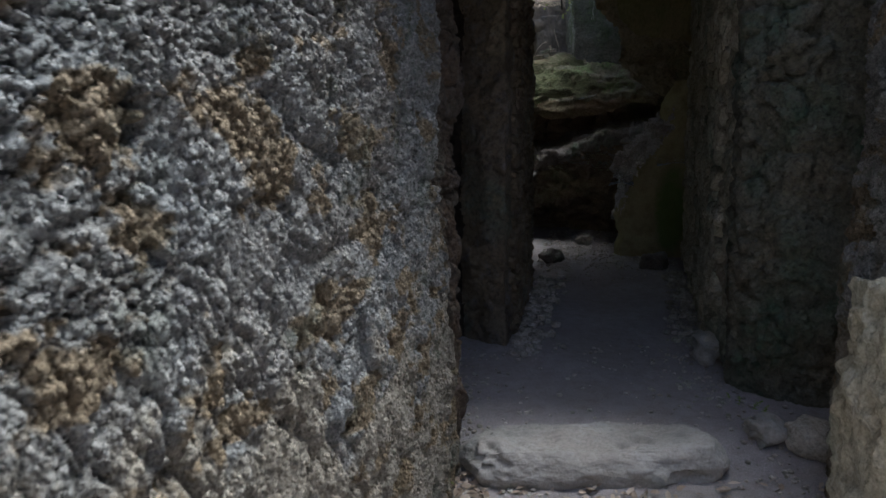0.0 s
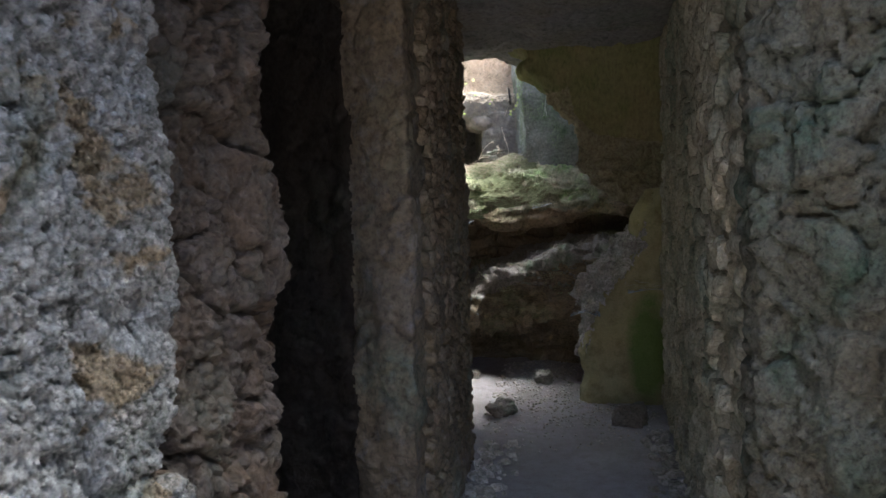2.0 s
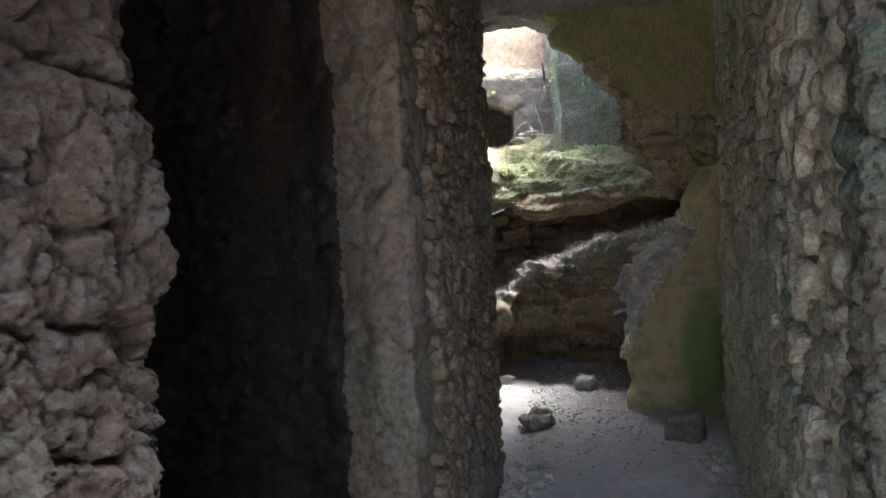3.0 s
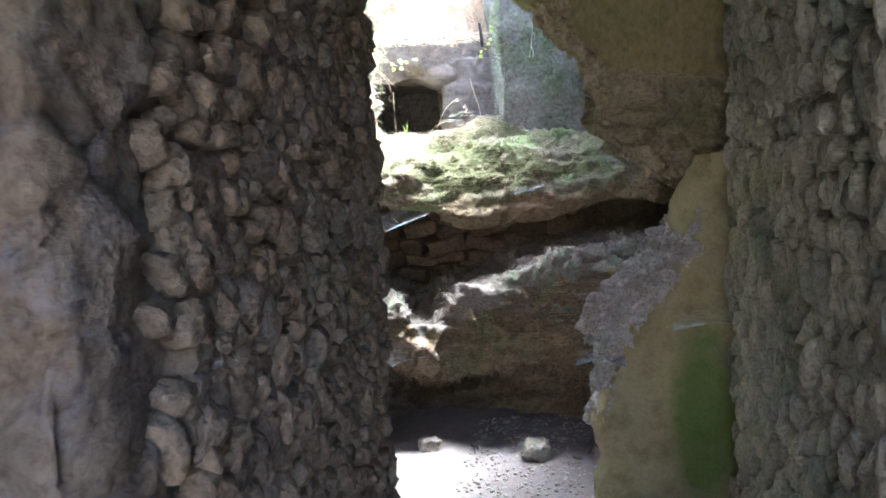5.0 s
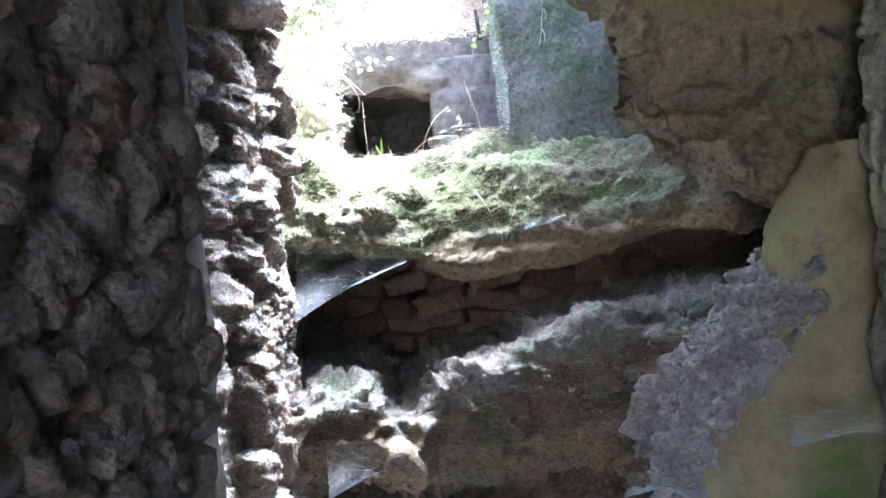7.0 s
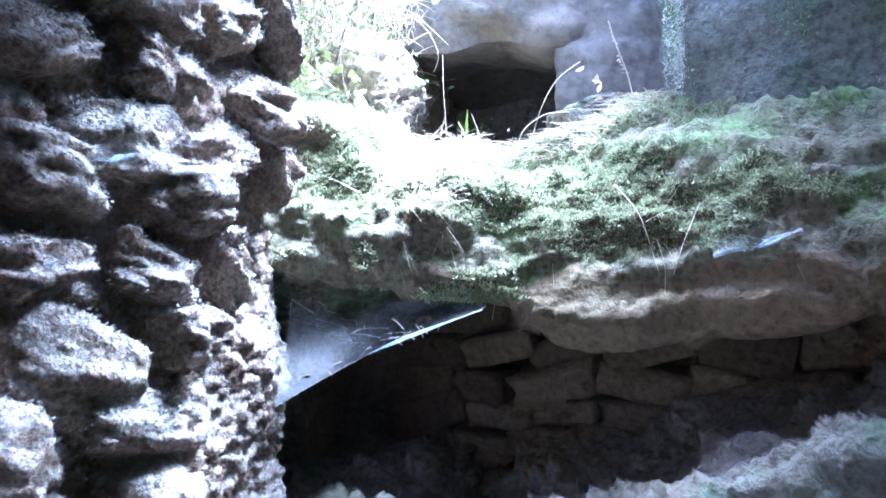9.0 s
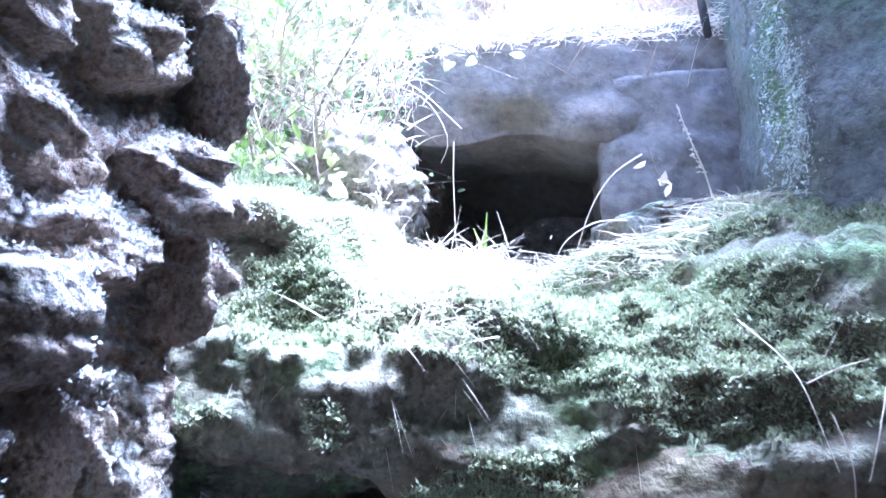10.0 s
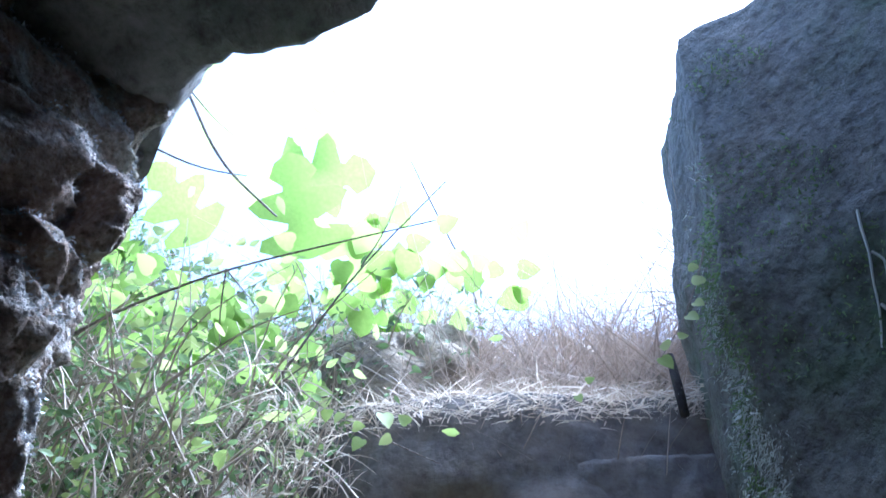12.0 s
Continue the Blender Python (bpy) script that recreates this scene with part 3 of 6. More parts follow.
def pebbly_push(p):
    """A core of mortar full of small knobs, with deep pockets."""
    f1, f2, r = cells(p + 0.006 * np.stack([fbm(p, 30, 2, 161), fbm(p, 30, 2, 162), fbm(p, 30, 2, 163)], 1), (38, 38, 44), 165)
    return 0.03 * fbm(p, 4.5, 3, 166) + 0.014 * (r - 0.4) + 0.010 * (1 - np.clip(1.6 * f1, 0, 1)) - 0.008 * np.exp(-((f2 - f1) / 0.15) ** 2) - 0.02 * smoothstep(fbm(p, 8, 3, 167), 0.4, 0.6)


def right_push(p):
    near = smoothstep(-p[:, 1], -3.98, -3.86)
    return near * blocky_push(p) + (1 - near) * mortar_push(p)


def rubble_relief(p, f1, f2, r):
    return 0.03 * fbm(p, 1.6, 3, 2) + 0.016 * (r - 0.5) + 0.022 * (1 - np.clip(f1 * 1.4, 0, 1)) - 0.02 * np.exp(-((f2 - f1) / 0.12) ** 2) + 0.006 * fbm(p, 28, 3, 6)


def rock_block(name, lo, hi, cuts, push, mat, label, category="wall", kind="structure", square=0.9):
    """A rough block of rock or masonry that fills a box."""
    v, f = stone_shape(3, cuts, square, 0.0)
    lo, hi = np.array(lo, float), np.array(hi, float)
    v = v / np.abs(v).max(0) * 0.5
    v = v * (hi - lo) + (lo + hi) / 2
    n = v - (lo + hi) / 2
    n = n / (hi - lo)
    n = np.sign(n) * np.abs(n) ** 5
    n /= np.maximum(np.linalg.norm(n, axis=1, keepdims=True), 1e-9)
    v = v + n * np.asarray(push(v))[:, None]
    return thing(name, mesh_from(name, v, f, mat), label, category, kind)


wall_left = plan_wall("wall_left", [(-1.38, -2.0, 0.05), (-0.62, 0.55, 0.0046), (-0.035, 2.74, 0.0056), (-0.10, 2.81), (0.075, 3.22), (0.07, 3.32), (-0.12, 3.44), (-0.6, 3.46)],
                      [(-0.75, 3.3), (-2.3, -2.0)], -0.1, 2.95, 0.0052, crust_push, M_CRUST, "rough grey tufa wall with a flaking ochre-stained crust", 0.0, 0.012, (0.3, 2.2))

jamb = wall_left.data
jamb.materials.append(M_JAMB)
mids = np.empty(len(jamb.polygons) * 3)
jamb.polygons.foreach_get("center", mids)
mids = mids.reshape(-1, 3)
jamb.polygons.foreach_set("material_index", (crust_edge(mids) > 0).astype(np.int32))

wall_inner = plan_wall("wall_inner", [(-2.3, 5.5, 0.03), (-0.7, 5.35, 0.014), (-0.12, 5.02), (0.13, 4.79), (0.26, 4.66), (0.38, 4.60), (0.715, 6.2), (0.55, 6.32), (0.30, 6.42), (0.35, 7.47), (0.18, 7.53)],
                       [(-0.1, 7.5), (-2.3, 7.5)], -0.1, 3.0, 0.014, mortar_push, M_MORTAR, "brown rubble masonry wall of the passage in deep shade", 0.0, 0.02)

pillar = wall_inner.data
pillar.materials.append(M_PILLAR)
mids = np.empty(len(pillar.polygons) * 3)
pillar.polygons.foreach_get("center", mids)
mids = mids.reshape(-1, 3)
pillar.materials.append(M_SHADE_DARK)
# shade painted on the pillar's receding side and the wall end under the roof
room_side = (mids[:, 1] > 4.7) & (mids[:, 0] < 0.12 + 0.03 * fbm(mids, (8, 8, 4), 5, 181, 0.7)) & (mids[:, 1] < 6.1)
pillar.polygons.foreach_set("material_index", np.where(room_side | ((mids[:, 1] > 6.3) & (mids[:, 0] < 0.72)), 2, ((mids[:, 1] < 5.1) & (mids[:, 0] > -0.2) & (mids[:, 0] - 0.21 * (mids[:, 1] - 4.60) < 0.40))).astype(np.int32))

wall_right = plan_wall("wall_right", [(2.27, 7.1), (1.48, 3.88), (1.62, 3.62), (2.0, 3.5, 0.04), (3.3, 3.45)],
                       [(3.3, 7.1)], -0.1, 3.0, 0.012, right_push, M_DAMP, "damp rubble masonry wall with green algae", 0.0, 0.03)

blocks = wall_right.data
blocks.materials.append(M_BLOCK)
mids = np.empty(len(blocks.polygons) * 3)
blocks.polygons.foreach_get("center", mids)
blocks.polygons.foreach_set("material_index", (mids.reshape(-1, 3)[:, 1] + 0.06 * fbm(mids.reshape(-1, 3), 5, 3, 189) < 4.05).astype(np.int32))

wall_outer = plan_wall("wall_outer", [(3.3, 2.98, 0.06), (2.0, 2.95, 0.02), (1.56, 2.86, 0.009), (1.47, 2.72), (1.45, 2.46), (1.6, 2.30), (2.2, 2.2, 0.05), (3.3, 2.1)],
                       [(3.3, 2.5)], -0.1, 2.95, 0.009, crust_push, M_CRUST, "pale grey rubble jamb beside the entrance", 0.0, 0.02)

rock_block("wall_jamb_foot", (1.33, 2.10, -0.06), (1.95, 2.55, 1.02), 70, lambda p: 0.04 * fbm(p, 4, 4, 171) + 0.03 * (cells(p, 7, 172)[2] - 0.5) + 0.02 * fbm(p, 20, 4, 173), M_DAMP, "broken pale rubble foot of the entrance jamb", square=0.8)

wall_chamber = plan_wall("wall_chamber", [(0.12, 7.44), (0.21, 7.58), (0.43, 8.22), (0.445, 8.30), (0.28, 8.46), (-0.3, 8.55)],
                         [(-0.6, 8.5), (-0.6, 7.4)], -0.1, 2.9, 0.010, pebbly_push, M_PALE, "broken rubble wall lit from the collapsed roof", 0.0, 0.02)

# the side room's shade is painted into its wall colour
wall_room = plan_wall("wall_room", [(-2.25, 3.2, 0.04), (-2.2, 6.2)], [(-2.5, 6.2), (-2.5, 3.2)], -0.1, 3.0, 0.04, mortar_push, M_SHADE_DARK, "rubble wall of the side room with its shade painted in")
# out of view; added to stop outside light leaking into the side room
wall_room_front = plan_wall("wall_room_front", [(-0.45, 3.46, 0.04), (-2.5, 3.36)], [(-2.5, 3.0), (-0.6, 3.1)], -0.1, 3.0, 0.04, mortar_push, M_SHADE_DARK, "unseen rubble wall added beside the side room's doorway to stop stray light")
wall_recess = plan_wall("wall_recess", [(3.25, 3.6, 0.04), (3.2, 2.8)], [(3.5, 2.8), (3.5, 3.6)], -0.1, 3.0, 0.04, mortar_push, M_MORTAR, "dark rubble wall of the recess")
wall_chamber_right = plan_wall("wall_chamber_right", [(2.62, 9.2, 0.03), (2.5, 6.9)], [(3.0, 6.9), (3.0, 9.2)], -0.1, 3.0, 0.03, mortar_push, M_ROCK, "brown rock wall of the collapsed chamber")


# unseen walls, added to cut the sky light that reaches the entrance
wall_left_upper = plan_wall("wall_left_upper", [(-1.9, -3.6, 0.06), (-0.60, 0.55), (0.03, 3.2), (-0.6, 3.4)], [(-2.6, 3.4), (-2.6, -3.6)], 2.94, 5.6, 0.06, crust_push, M_CRUST, "unseen grey rock wall added to narrow the sky over the entrance")
wall_court = plan_wall("wall_court", [(3.3, 2.10, 0.06), (3.1, -5.0)], [(4.0, -5.0), (4.0, 2.1)], -0.1, 6.2, 0.06, crust_push, M_CRUST, "unseen grey rock wall added to block sky light at the entrance")


def edged_wall(name, edge, right, slope, y_right, thick, z0, z1, step, push, mat, label, rough_edge):
    """A wall across the passage with a broken left edge: edge gives its x by height; front, broken edge and back are one strip."""
    zs = np.linspace(z0, z1, int((z1 - z0) / step) + 1)
    ez, ex = zip(*edge)
    xe = np.interp(zs, ez, ex)
    probe = np.stack([xe * 0, zs * 0, zs], 1)
    xe = xe + rough_edge * fbm(probe, 9, 4, 77)
    n = int((right - min(ex)) / step)
    nt = max(4, int(thick / step))
    cols = []
    for u in np.linspace(1, 0, 14)[:-1]:
        x = xe + u * (right - xe)
        cols.append(np.stack([x, y_right + (right - x) * slope + thick, zs], 1))
    for u in np.linspace(1, 0, nt):
        wob = 0.35 * rough_edge * fbm(probe + [0, u * thick, 0], (1, 14, 14), 3, 78)
        bulge = 0.02 * np.sin(u * np.pi)
        cols.append(np.stack([xe - bulge + wob, y_right + (right - xe) * slope + thick * u, zs], 1))
    for u in np.linspace(0, 1, n)[1:]:
        x = xe + u * (right - xe)
        cols.append(np.stack([x, y_right + (right - x) * slope, zs], 1))
    P = np.stack(cols)
    Q = displaced(P, push)
    return thing(name, mesh_from(name, Q.reshape(-1, 3), grid_faces(*Q.shape[:2]), mat), label, "wall", "structure")


def plaster_push(p):
    return 0.028 * fbm(p, 2.0, 3, 12) + 0.012 * fbm(p, 9, 4, 13) + 0.0015 * fbm(p, 50, 2, 14)


def rough_push(p):
    f1, f2, r = cells(p + 0.04 * np.stack([fbm(p, 5, 2, 61), fbm(p, 5, 2, 62), fbm(p, 5, 2, 63)], 1), (7, 7, 7), 71)
    return 0.07 * fbm(p, 2.2, 4, 15) + 0.08 * (0.5 - f1) + 0.03 * fbm(p, 14, 4, 16, 0.6)


def plaster_left_over(p):
    """Where old plaster still clings high on the rock."""
    return smoothstep(p[:, 2] - np.interp(p[:, 0], [1.6, 1.65, 1.8, 2.1], [2.5, 2.31, 2.12, 2.05]) + 0.05 * fbm(p, 6, 3, 17), -0.02, 0.02)


def upper_push(p):
    f1, f2, r = cells(p + 0.04 * np.stack([fbm(p, 6, 2, 61), fbm(p, 6, 2, 62), fbm(p, 6, 2, 63)], 1), (9, 9, 11), 73)
    pocket = np.exp(-(((p[:, 0] - 1.93) / 0.11) ** 2 + ((p[:, 2] - 1.93) / 0.06) ** 2))
    bare = 0.06 * fbm(p, 2.2, 3, 15) + 0.035 * (r - 0.5) - 0.03 * np.exp(-((f2 - f1) / 0.08) ** 2) + 0.025 * fbm(p, 13, 4, 16, 0.6) - 0.14 * pocket
    old = plaster_left_over(p)
    return bare * (1 - old) + (0.03 + plaster_push(p)) * old


wall_plaster = edged_wall("wall_plaster", [(-0.1, 1.72), (0.1, 1.70), (0.3, 1.68), (0.55, 1.67), (0.84, 1.75), (0.98, 1.82), (1.15, 1.95), (1.30, 2.08), (1.40, 2.05), (1.51, 2.06), (1.62, 2.12), (1.72, 2.16)],
                          2.36, 0.33, 6.96, 0.2, -0.1, 1.72, 0.012, plaster_push, M_PLASTER, "smooth ochre plastered wall with a green algae stain and a broken edge", 0.025)
wall_upper = edged_wall("wall_upper", [(1.55, 2.12), (1.62, 1.98), (1.75, 1.80), (1.93, 1.70), (2.1, 1.72), (2.21, 1.70), (2.35, 1.60), (2.5, 1.50), (2.65, 1.36), (2.95, 1.25)],
                        2.36, 0.45, 7.08, 0.24, 1.56, 2.95, 0.012, upper_push, M_UPPER, "rough tan rock above the broken wall with a patch of old plaster", 0.05)
old_plaster = wall_upper.data
old_plaster.materials.append(M_OLD_PLASTER)
mids = np.empty(len(old_plaster.polygons) * 3)
old_plaster.polygons.foreach_get("center", mids)
old_plaster.polygons.foreach_set("material_index", (plaster_left_over(mids.reshape(-1, 3)) > 0.5).astype(np.int32))

# the rubble core laid bare where the plastered wall is torn
TZ, TU = np.meshgrid(np.linspace(0.45, 1.54, 120), np.linspace(0, 1, 40), indexing="ij")
front_x = np.interp(TZ, [0.45, 0.55, 0.84, 0.98, 1.15, 1.30, 1.42, 1.54], [1.69, 1.69, 1.77, 1.84, 1.97, 2.10, 2.08, 2.12])
back_x = np.interp(TZ, [0.45, 0.82, 0.90, 0.98, 1.2, 1.35, 1.54], [1.68, 1.72, 1.665, 1.67, 1.81, 1.98, 2.10])
TX = front_x + (back_x - front_x) * TU
TY = 6.955 + (2.36 - front_x) * 0.33 + 0.34 * TU
P = np.stack([TX, TY, TZ - 0.04 * TU], 2)


def torn_push(p):
    f1, f2, r = cells(p + 0.02 * np.stack([fbm(p, 9, 2, 65), fbm(p, 9, 2, 66), fbm(p, 9, 2, 67)], 1), (15, 15, 17), 75)
    return 0.06 * fbm(p, 4, 3, 68) + 0.05 * (r - 0.4) + 0.03 * (0.5 - f1) + 0.02 * fbm(p, 22, 4, 69, 0.6)


Q = displaced(P, torn_push, 1.0)
torn_core = thing("wall_torn_core", mesh_from("wall_torn_core", Q.reshape(-1, 3), grid_faces(*Q.shape[:2]), M_TORN), "pale dusty rubble core of the torn wall", "wall", "structure")

# the bedded rock at the back: hollow, face, rubble ledge, recess, lip and mossy slope
BX = np.linspace(0.30, 2.62, 230)
lip_y = np.interp(BX, [0.3, 0.6, 1.0, 1.4, 1.8, 2.1, 2.62], [8.34, 8.36, 8.40, 8.32, 8.05, 7.70, 7.45])
ledge_z = np.interp(BX, [0.3, 0.52, 0.72, 0.84, 0.98, 1.2, 1.46, 1.74, 1.95, 2.62], [1.00, 1.00, 0.98, 0.85, 0.91, 1.01, 1.13, 1.23, 1.28, 1.33])
crest_z = np.interp(BX, [0.3, 0.45, 0.62, 0.8, 1.0, 1.2, 1.35, 1.5, 2.62], [2.30, 2.18, 1.97, 1.92, 1.92, 1.98, 2.06, 2.02, 1.98])
lip_z = np.interp(BX, [0.3, 0.6, 0.9, 1.1, 1.4, 1.7, 2.1, 2.62], [1.56, 1.55, 1.50, 1.44, 1.42, 1.42, 1.50, 1.55])


def back_profile(k):
    y, led, cr, lip = lip_y[k], ledge_z[k], crest_z[k], lip_z[k]
    return [(y + 0.50, 0.02), (y + 0.48, 0.36), (y + 0.26, 0.50), (y - 0.04, 0.57), (y - 0.15, 0.66), (y - 0.20, led - 0.12), (y - 0.16, led - 0.01), (y + 0.05, led + 0.02),
            (y + 0.62, led + 0.05), (y + 0.74, led + 0.14), (y + 0.74, lip + 0.12), (y + 0.40, lip + 0.10), (y + 0.10, lip + 0.02), (y + 0.04, lip - 0.02), (y - 0.03, lip + 0.05), (y - 0.02, lip + 0.18),
            (y + 0.06, lip + 0.30), (y + 0.24, cr - 0.12), (y + 0.46, cr), (y + 0.75, cr + 0.02), (y + 1.0, cr + 0.02)]


rows = []
for k in range(len(BX)):
    line = along(back_profile(k), 0.012)
    # the same count on every line
    s = np.r_[0, np.cumsum(np.linalg.norm(np.diff(line, axis=0), axis=1))]
    t = np.linspace(0, s[-1], 330)
    yz = np.stack([np.interp(t, s, line[:, 0]), np.interp(t, s, line[:, 1])], 1)
    for _ in range(10):
        yz[1:-1] = yz[1:-1] * 0.5 + (yz[:-2] + yz[2:]) * 0.25
    rows.append(np.c_[np.full(len(yz), BX[k]), yz])
P = np.stack(rows)


def bedded_push(p):
    """Beds of rock in courses, rubbly where the ledge and the slope hold loose stones."""
    bed = fbm(p, (1.0, 1.0, 9.0), 3, 81)
    f1, f2, r = cells(p, (12, 12, 14), 83)
    g1, g2, q = cells(p, (30, 30, 34), 87)
    over = p[:, 2] - np.interp(p[:, 0], BX, ledge_z)
    ledge = smoothstep(over, -0.12, -0.06) * (1 - smoothstep(over, 0.10, 0.18)) * (1 - smoothstep(p[:, 1] - np.interp(p[:, 0], BX, lip_y), 0.35, 0.5))
    slope_part = smoothstep(p[:, 2], 1.5, 1.62)
    loose = np.clip(slope_part + ledge, 0, 1)
    s1, s2, course = cells(p + 0.05 * np.stack([fbm(p, 3, 2, 182), fbm(p, 3, 2, 183), fbm(p, 3, 2, 184)], 1), (2.4, 2.4, 11), 185)
    face = 1 - smoothstep(p[:, 2], 1.0, 1.05)
    calm = 0.05 * fbm(p, 2.0, 3, 85) + 0.03 * bed + (0.03 + 0.09 * face) * (course - 0.5) - (0.02 + 0.04 * face) * np.exp(-((s2 - s1) / 0.10) ** 2) + (0.01 + 0.03 * face) * fbm(p, 9, 4, 86, 0.6)
    rubble = 0.05 * fbm(p, (4.0, 4.0, 6.0), 3, 88) + (1 - 0.55 * slope_part) * (0.028 * (r - 0.45) - 0.016 * np.exp(-((f2 - f1) / 0.12) ** 2) + 0.015 * (q - 0.5)) + 0.008 * fbm(p, 40, 3, 89)
    return calm * (1 - loose) + (0.5 * calm + rubble) * loose


Q = displaced(P, bedded_push, -1.0)
rock_face = thing("rock_face", mesh_from("rock_face", Q.reshape(-1, 3), grid_faces(*Q.shape[:2]), M_ROCK), "bedded tan rock face with a rubble ledge, dark hollows and a mossy slope", "rock face", "structure")
slope = rock_face.data
slope.materials.append(M_MOSSROCK)
mids = Q[:-1, :-1].reshape(-1, 3)
count = np.cumsum(np.ones(Q.shape[1]))[None, :-1] * np.ones((Q.shape[0] - 1, 1))
slope.materials.append(M_BED)
mossy = (count.ravel() > 0.70 * Q.shape[1]) & (mids[:, 2] > 1.52) & (mids[:, 0] + 0.2 * fbm(mids, 4, 3, 187) < 2.0)
over = mids[:, 2] - np.interp(mids[:, 0], BX, ledge_z)
dusty = (over + 0.05 * fbm(mids, 8, 3, 186) > -0.11) & (over < 0.12) & (mids[:, 1] - np.interp(mids[:, 0], BX, lip_y) < 0.5)
slope.materials.append(M_DUST)
slope.materials.append(M_SHADED_COURSE)
# lip underside and recess: shade painted in as the darker stone
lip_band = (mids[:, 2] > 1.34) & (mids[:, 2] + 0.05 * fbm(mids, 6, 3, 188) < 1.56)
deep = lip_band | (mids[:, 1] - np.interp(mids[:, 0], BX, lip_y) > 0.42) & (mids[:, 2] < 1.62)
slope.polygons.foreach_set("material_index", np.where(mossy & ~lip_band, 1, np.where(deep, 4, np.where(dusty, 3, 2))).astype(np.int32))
BACK = Q


def pier_push(p):
    f1, f2, r = cells(p + 0.03 * fbm(p, 8, 2, 93)[:, None], 8, 94)
    return 0.05 * fbm(p, 2.5, 4, 91) + 0.045 * (0.5 - f1) * smoothstep(fbm(p, 2.0, 2, 95), -0.5, 0.2) + 0.024 * fbm(p, 16, 4, 92, 0.6)


wall_pier = rock_block("wall_pier", (1.432, 8.60, 1.75), (2.9, 9.4, 3.35), 96, lambda p: 0.045 * fbm(p, 2.0, 3, 91) + 0.010 * fbm(p, 12, 5, 155, 0.65), M_PIER, "dark standing remnant of the vault against the sky")
for v in wall_pier.data.vertices:
    v.co.y -= 0.6 * max(0.0, v.co.x - 1.46)
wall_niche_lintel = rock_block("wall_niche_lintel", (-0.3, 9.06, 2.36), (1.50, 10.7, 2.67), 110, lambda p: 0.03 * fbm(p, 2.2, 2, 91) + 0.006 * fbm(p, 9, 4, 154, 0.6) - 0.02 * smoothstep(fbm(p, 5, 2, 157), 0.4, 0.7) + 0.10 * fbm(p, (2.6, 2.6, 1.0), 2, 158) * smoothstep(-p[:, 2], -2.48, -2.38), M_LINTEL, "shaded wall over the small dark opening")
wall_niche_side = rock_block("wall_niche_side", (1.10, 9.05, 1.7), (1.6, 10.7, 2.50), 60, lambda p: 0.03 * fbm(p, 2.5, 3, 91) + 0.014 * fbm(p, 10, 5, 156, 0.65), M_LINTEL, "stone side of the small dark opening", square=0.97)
wall_niche_left = rock_block("wall_niche_left", (0.0, 9.12, 1.7), (0.62, 10.7, 2.40), 40, pier_push, M_ROCK, "stone side of the small dark opening")
wall_niche_back = rock_block("wall_niche_back", (0.0, 9.85, 1.6), (1.8, 10.8, 2.7), 30, pier_push, M_ROOF, "dark end of the small opening")
wall_left_pier = rock_block("wall_left_pier", (0.44, 8.62, 1.9), (0.635, 9.14, 2.46), 70, lambda p: 1.4 * rough_push(p) + 0.05 * fbm(p, 6, 3, 150) + 0.02 * fbm(p, 14, 5, 151, 0.65), M_CRUSTED, "crusted pale rock pier catching the daylight", square=0.45)
for v in wall_left_pier.data.vertices:
    v.co.y += 0.55 * (v.co.z - 1.95)
    v.co.x -= 0.22 * (v.co.z - 1.95)

wall_back_left = rock_block("wall_back_left", (-0.9, 8.66, -0.1), (0.36, 9.4, 2.02), 40, pier_push, M_ROCK, "brown rock closing the chamber beside the ledge")
# unseen rock added above, behind and beside the start to block sky light
wall_front = rock_block("wall_front", (-2.6, 3.42, 2.93), (3.4, 4.4, 5.6), 60, pier_push, M_ROCK, "unseen rock added above the entrance to block light")
wall_end = rock_block("wall_end", (-5.2, -6.6, -0.1), (5.4, -5.6, 5.2), 60, pier_push, M_ROCK, "unseen high rock added to keep low sky light out of the passage")
wall_court_left = rock_block("wall_court_left", (-5.6, -6.0, -0.1), (-4.4, 3.9, 4.6), 60, pier_push, M_ROCK, "unseen high rock added at the side to block sky light")
wall_court_right = rock_block("wall_court_right", (4.2, -6.0, -0.1), (5.4, 3.9, 4.6), 60, pier_push, M_ROCK, "unseen high rock added at the side to block sky light")

# roof of the passage and chamber, one slab with a broken edge at the sky hole
RX = np.linspace(-2.5, 3.5, 260)
# past x 1.7 the edge is unseen, closed to shade the right slope
edge_y = np.interp(RX, [-2.5, 0.2, 0.47, 0.6, 0.8, 1.0, 1.2, 1.45, 1.7, 1.92, 2.2, 2.5, 3.5], [8.5, 8.5, 8.31, 8.20, 8.13, 8.10, 8.06, 8.04, 8.15, 8.45, 8.5, 8.5, 8.6])
edge_y = edge_y + 0.03 * fbm(np.stack([RX, RX * 0, RX * 0], 1), 5, 4, 95)
rows = []
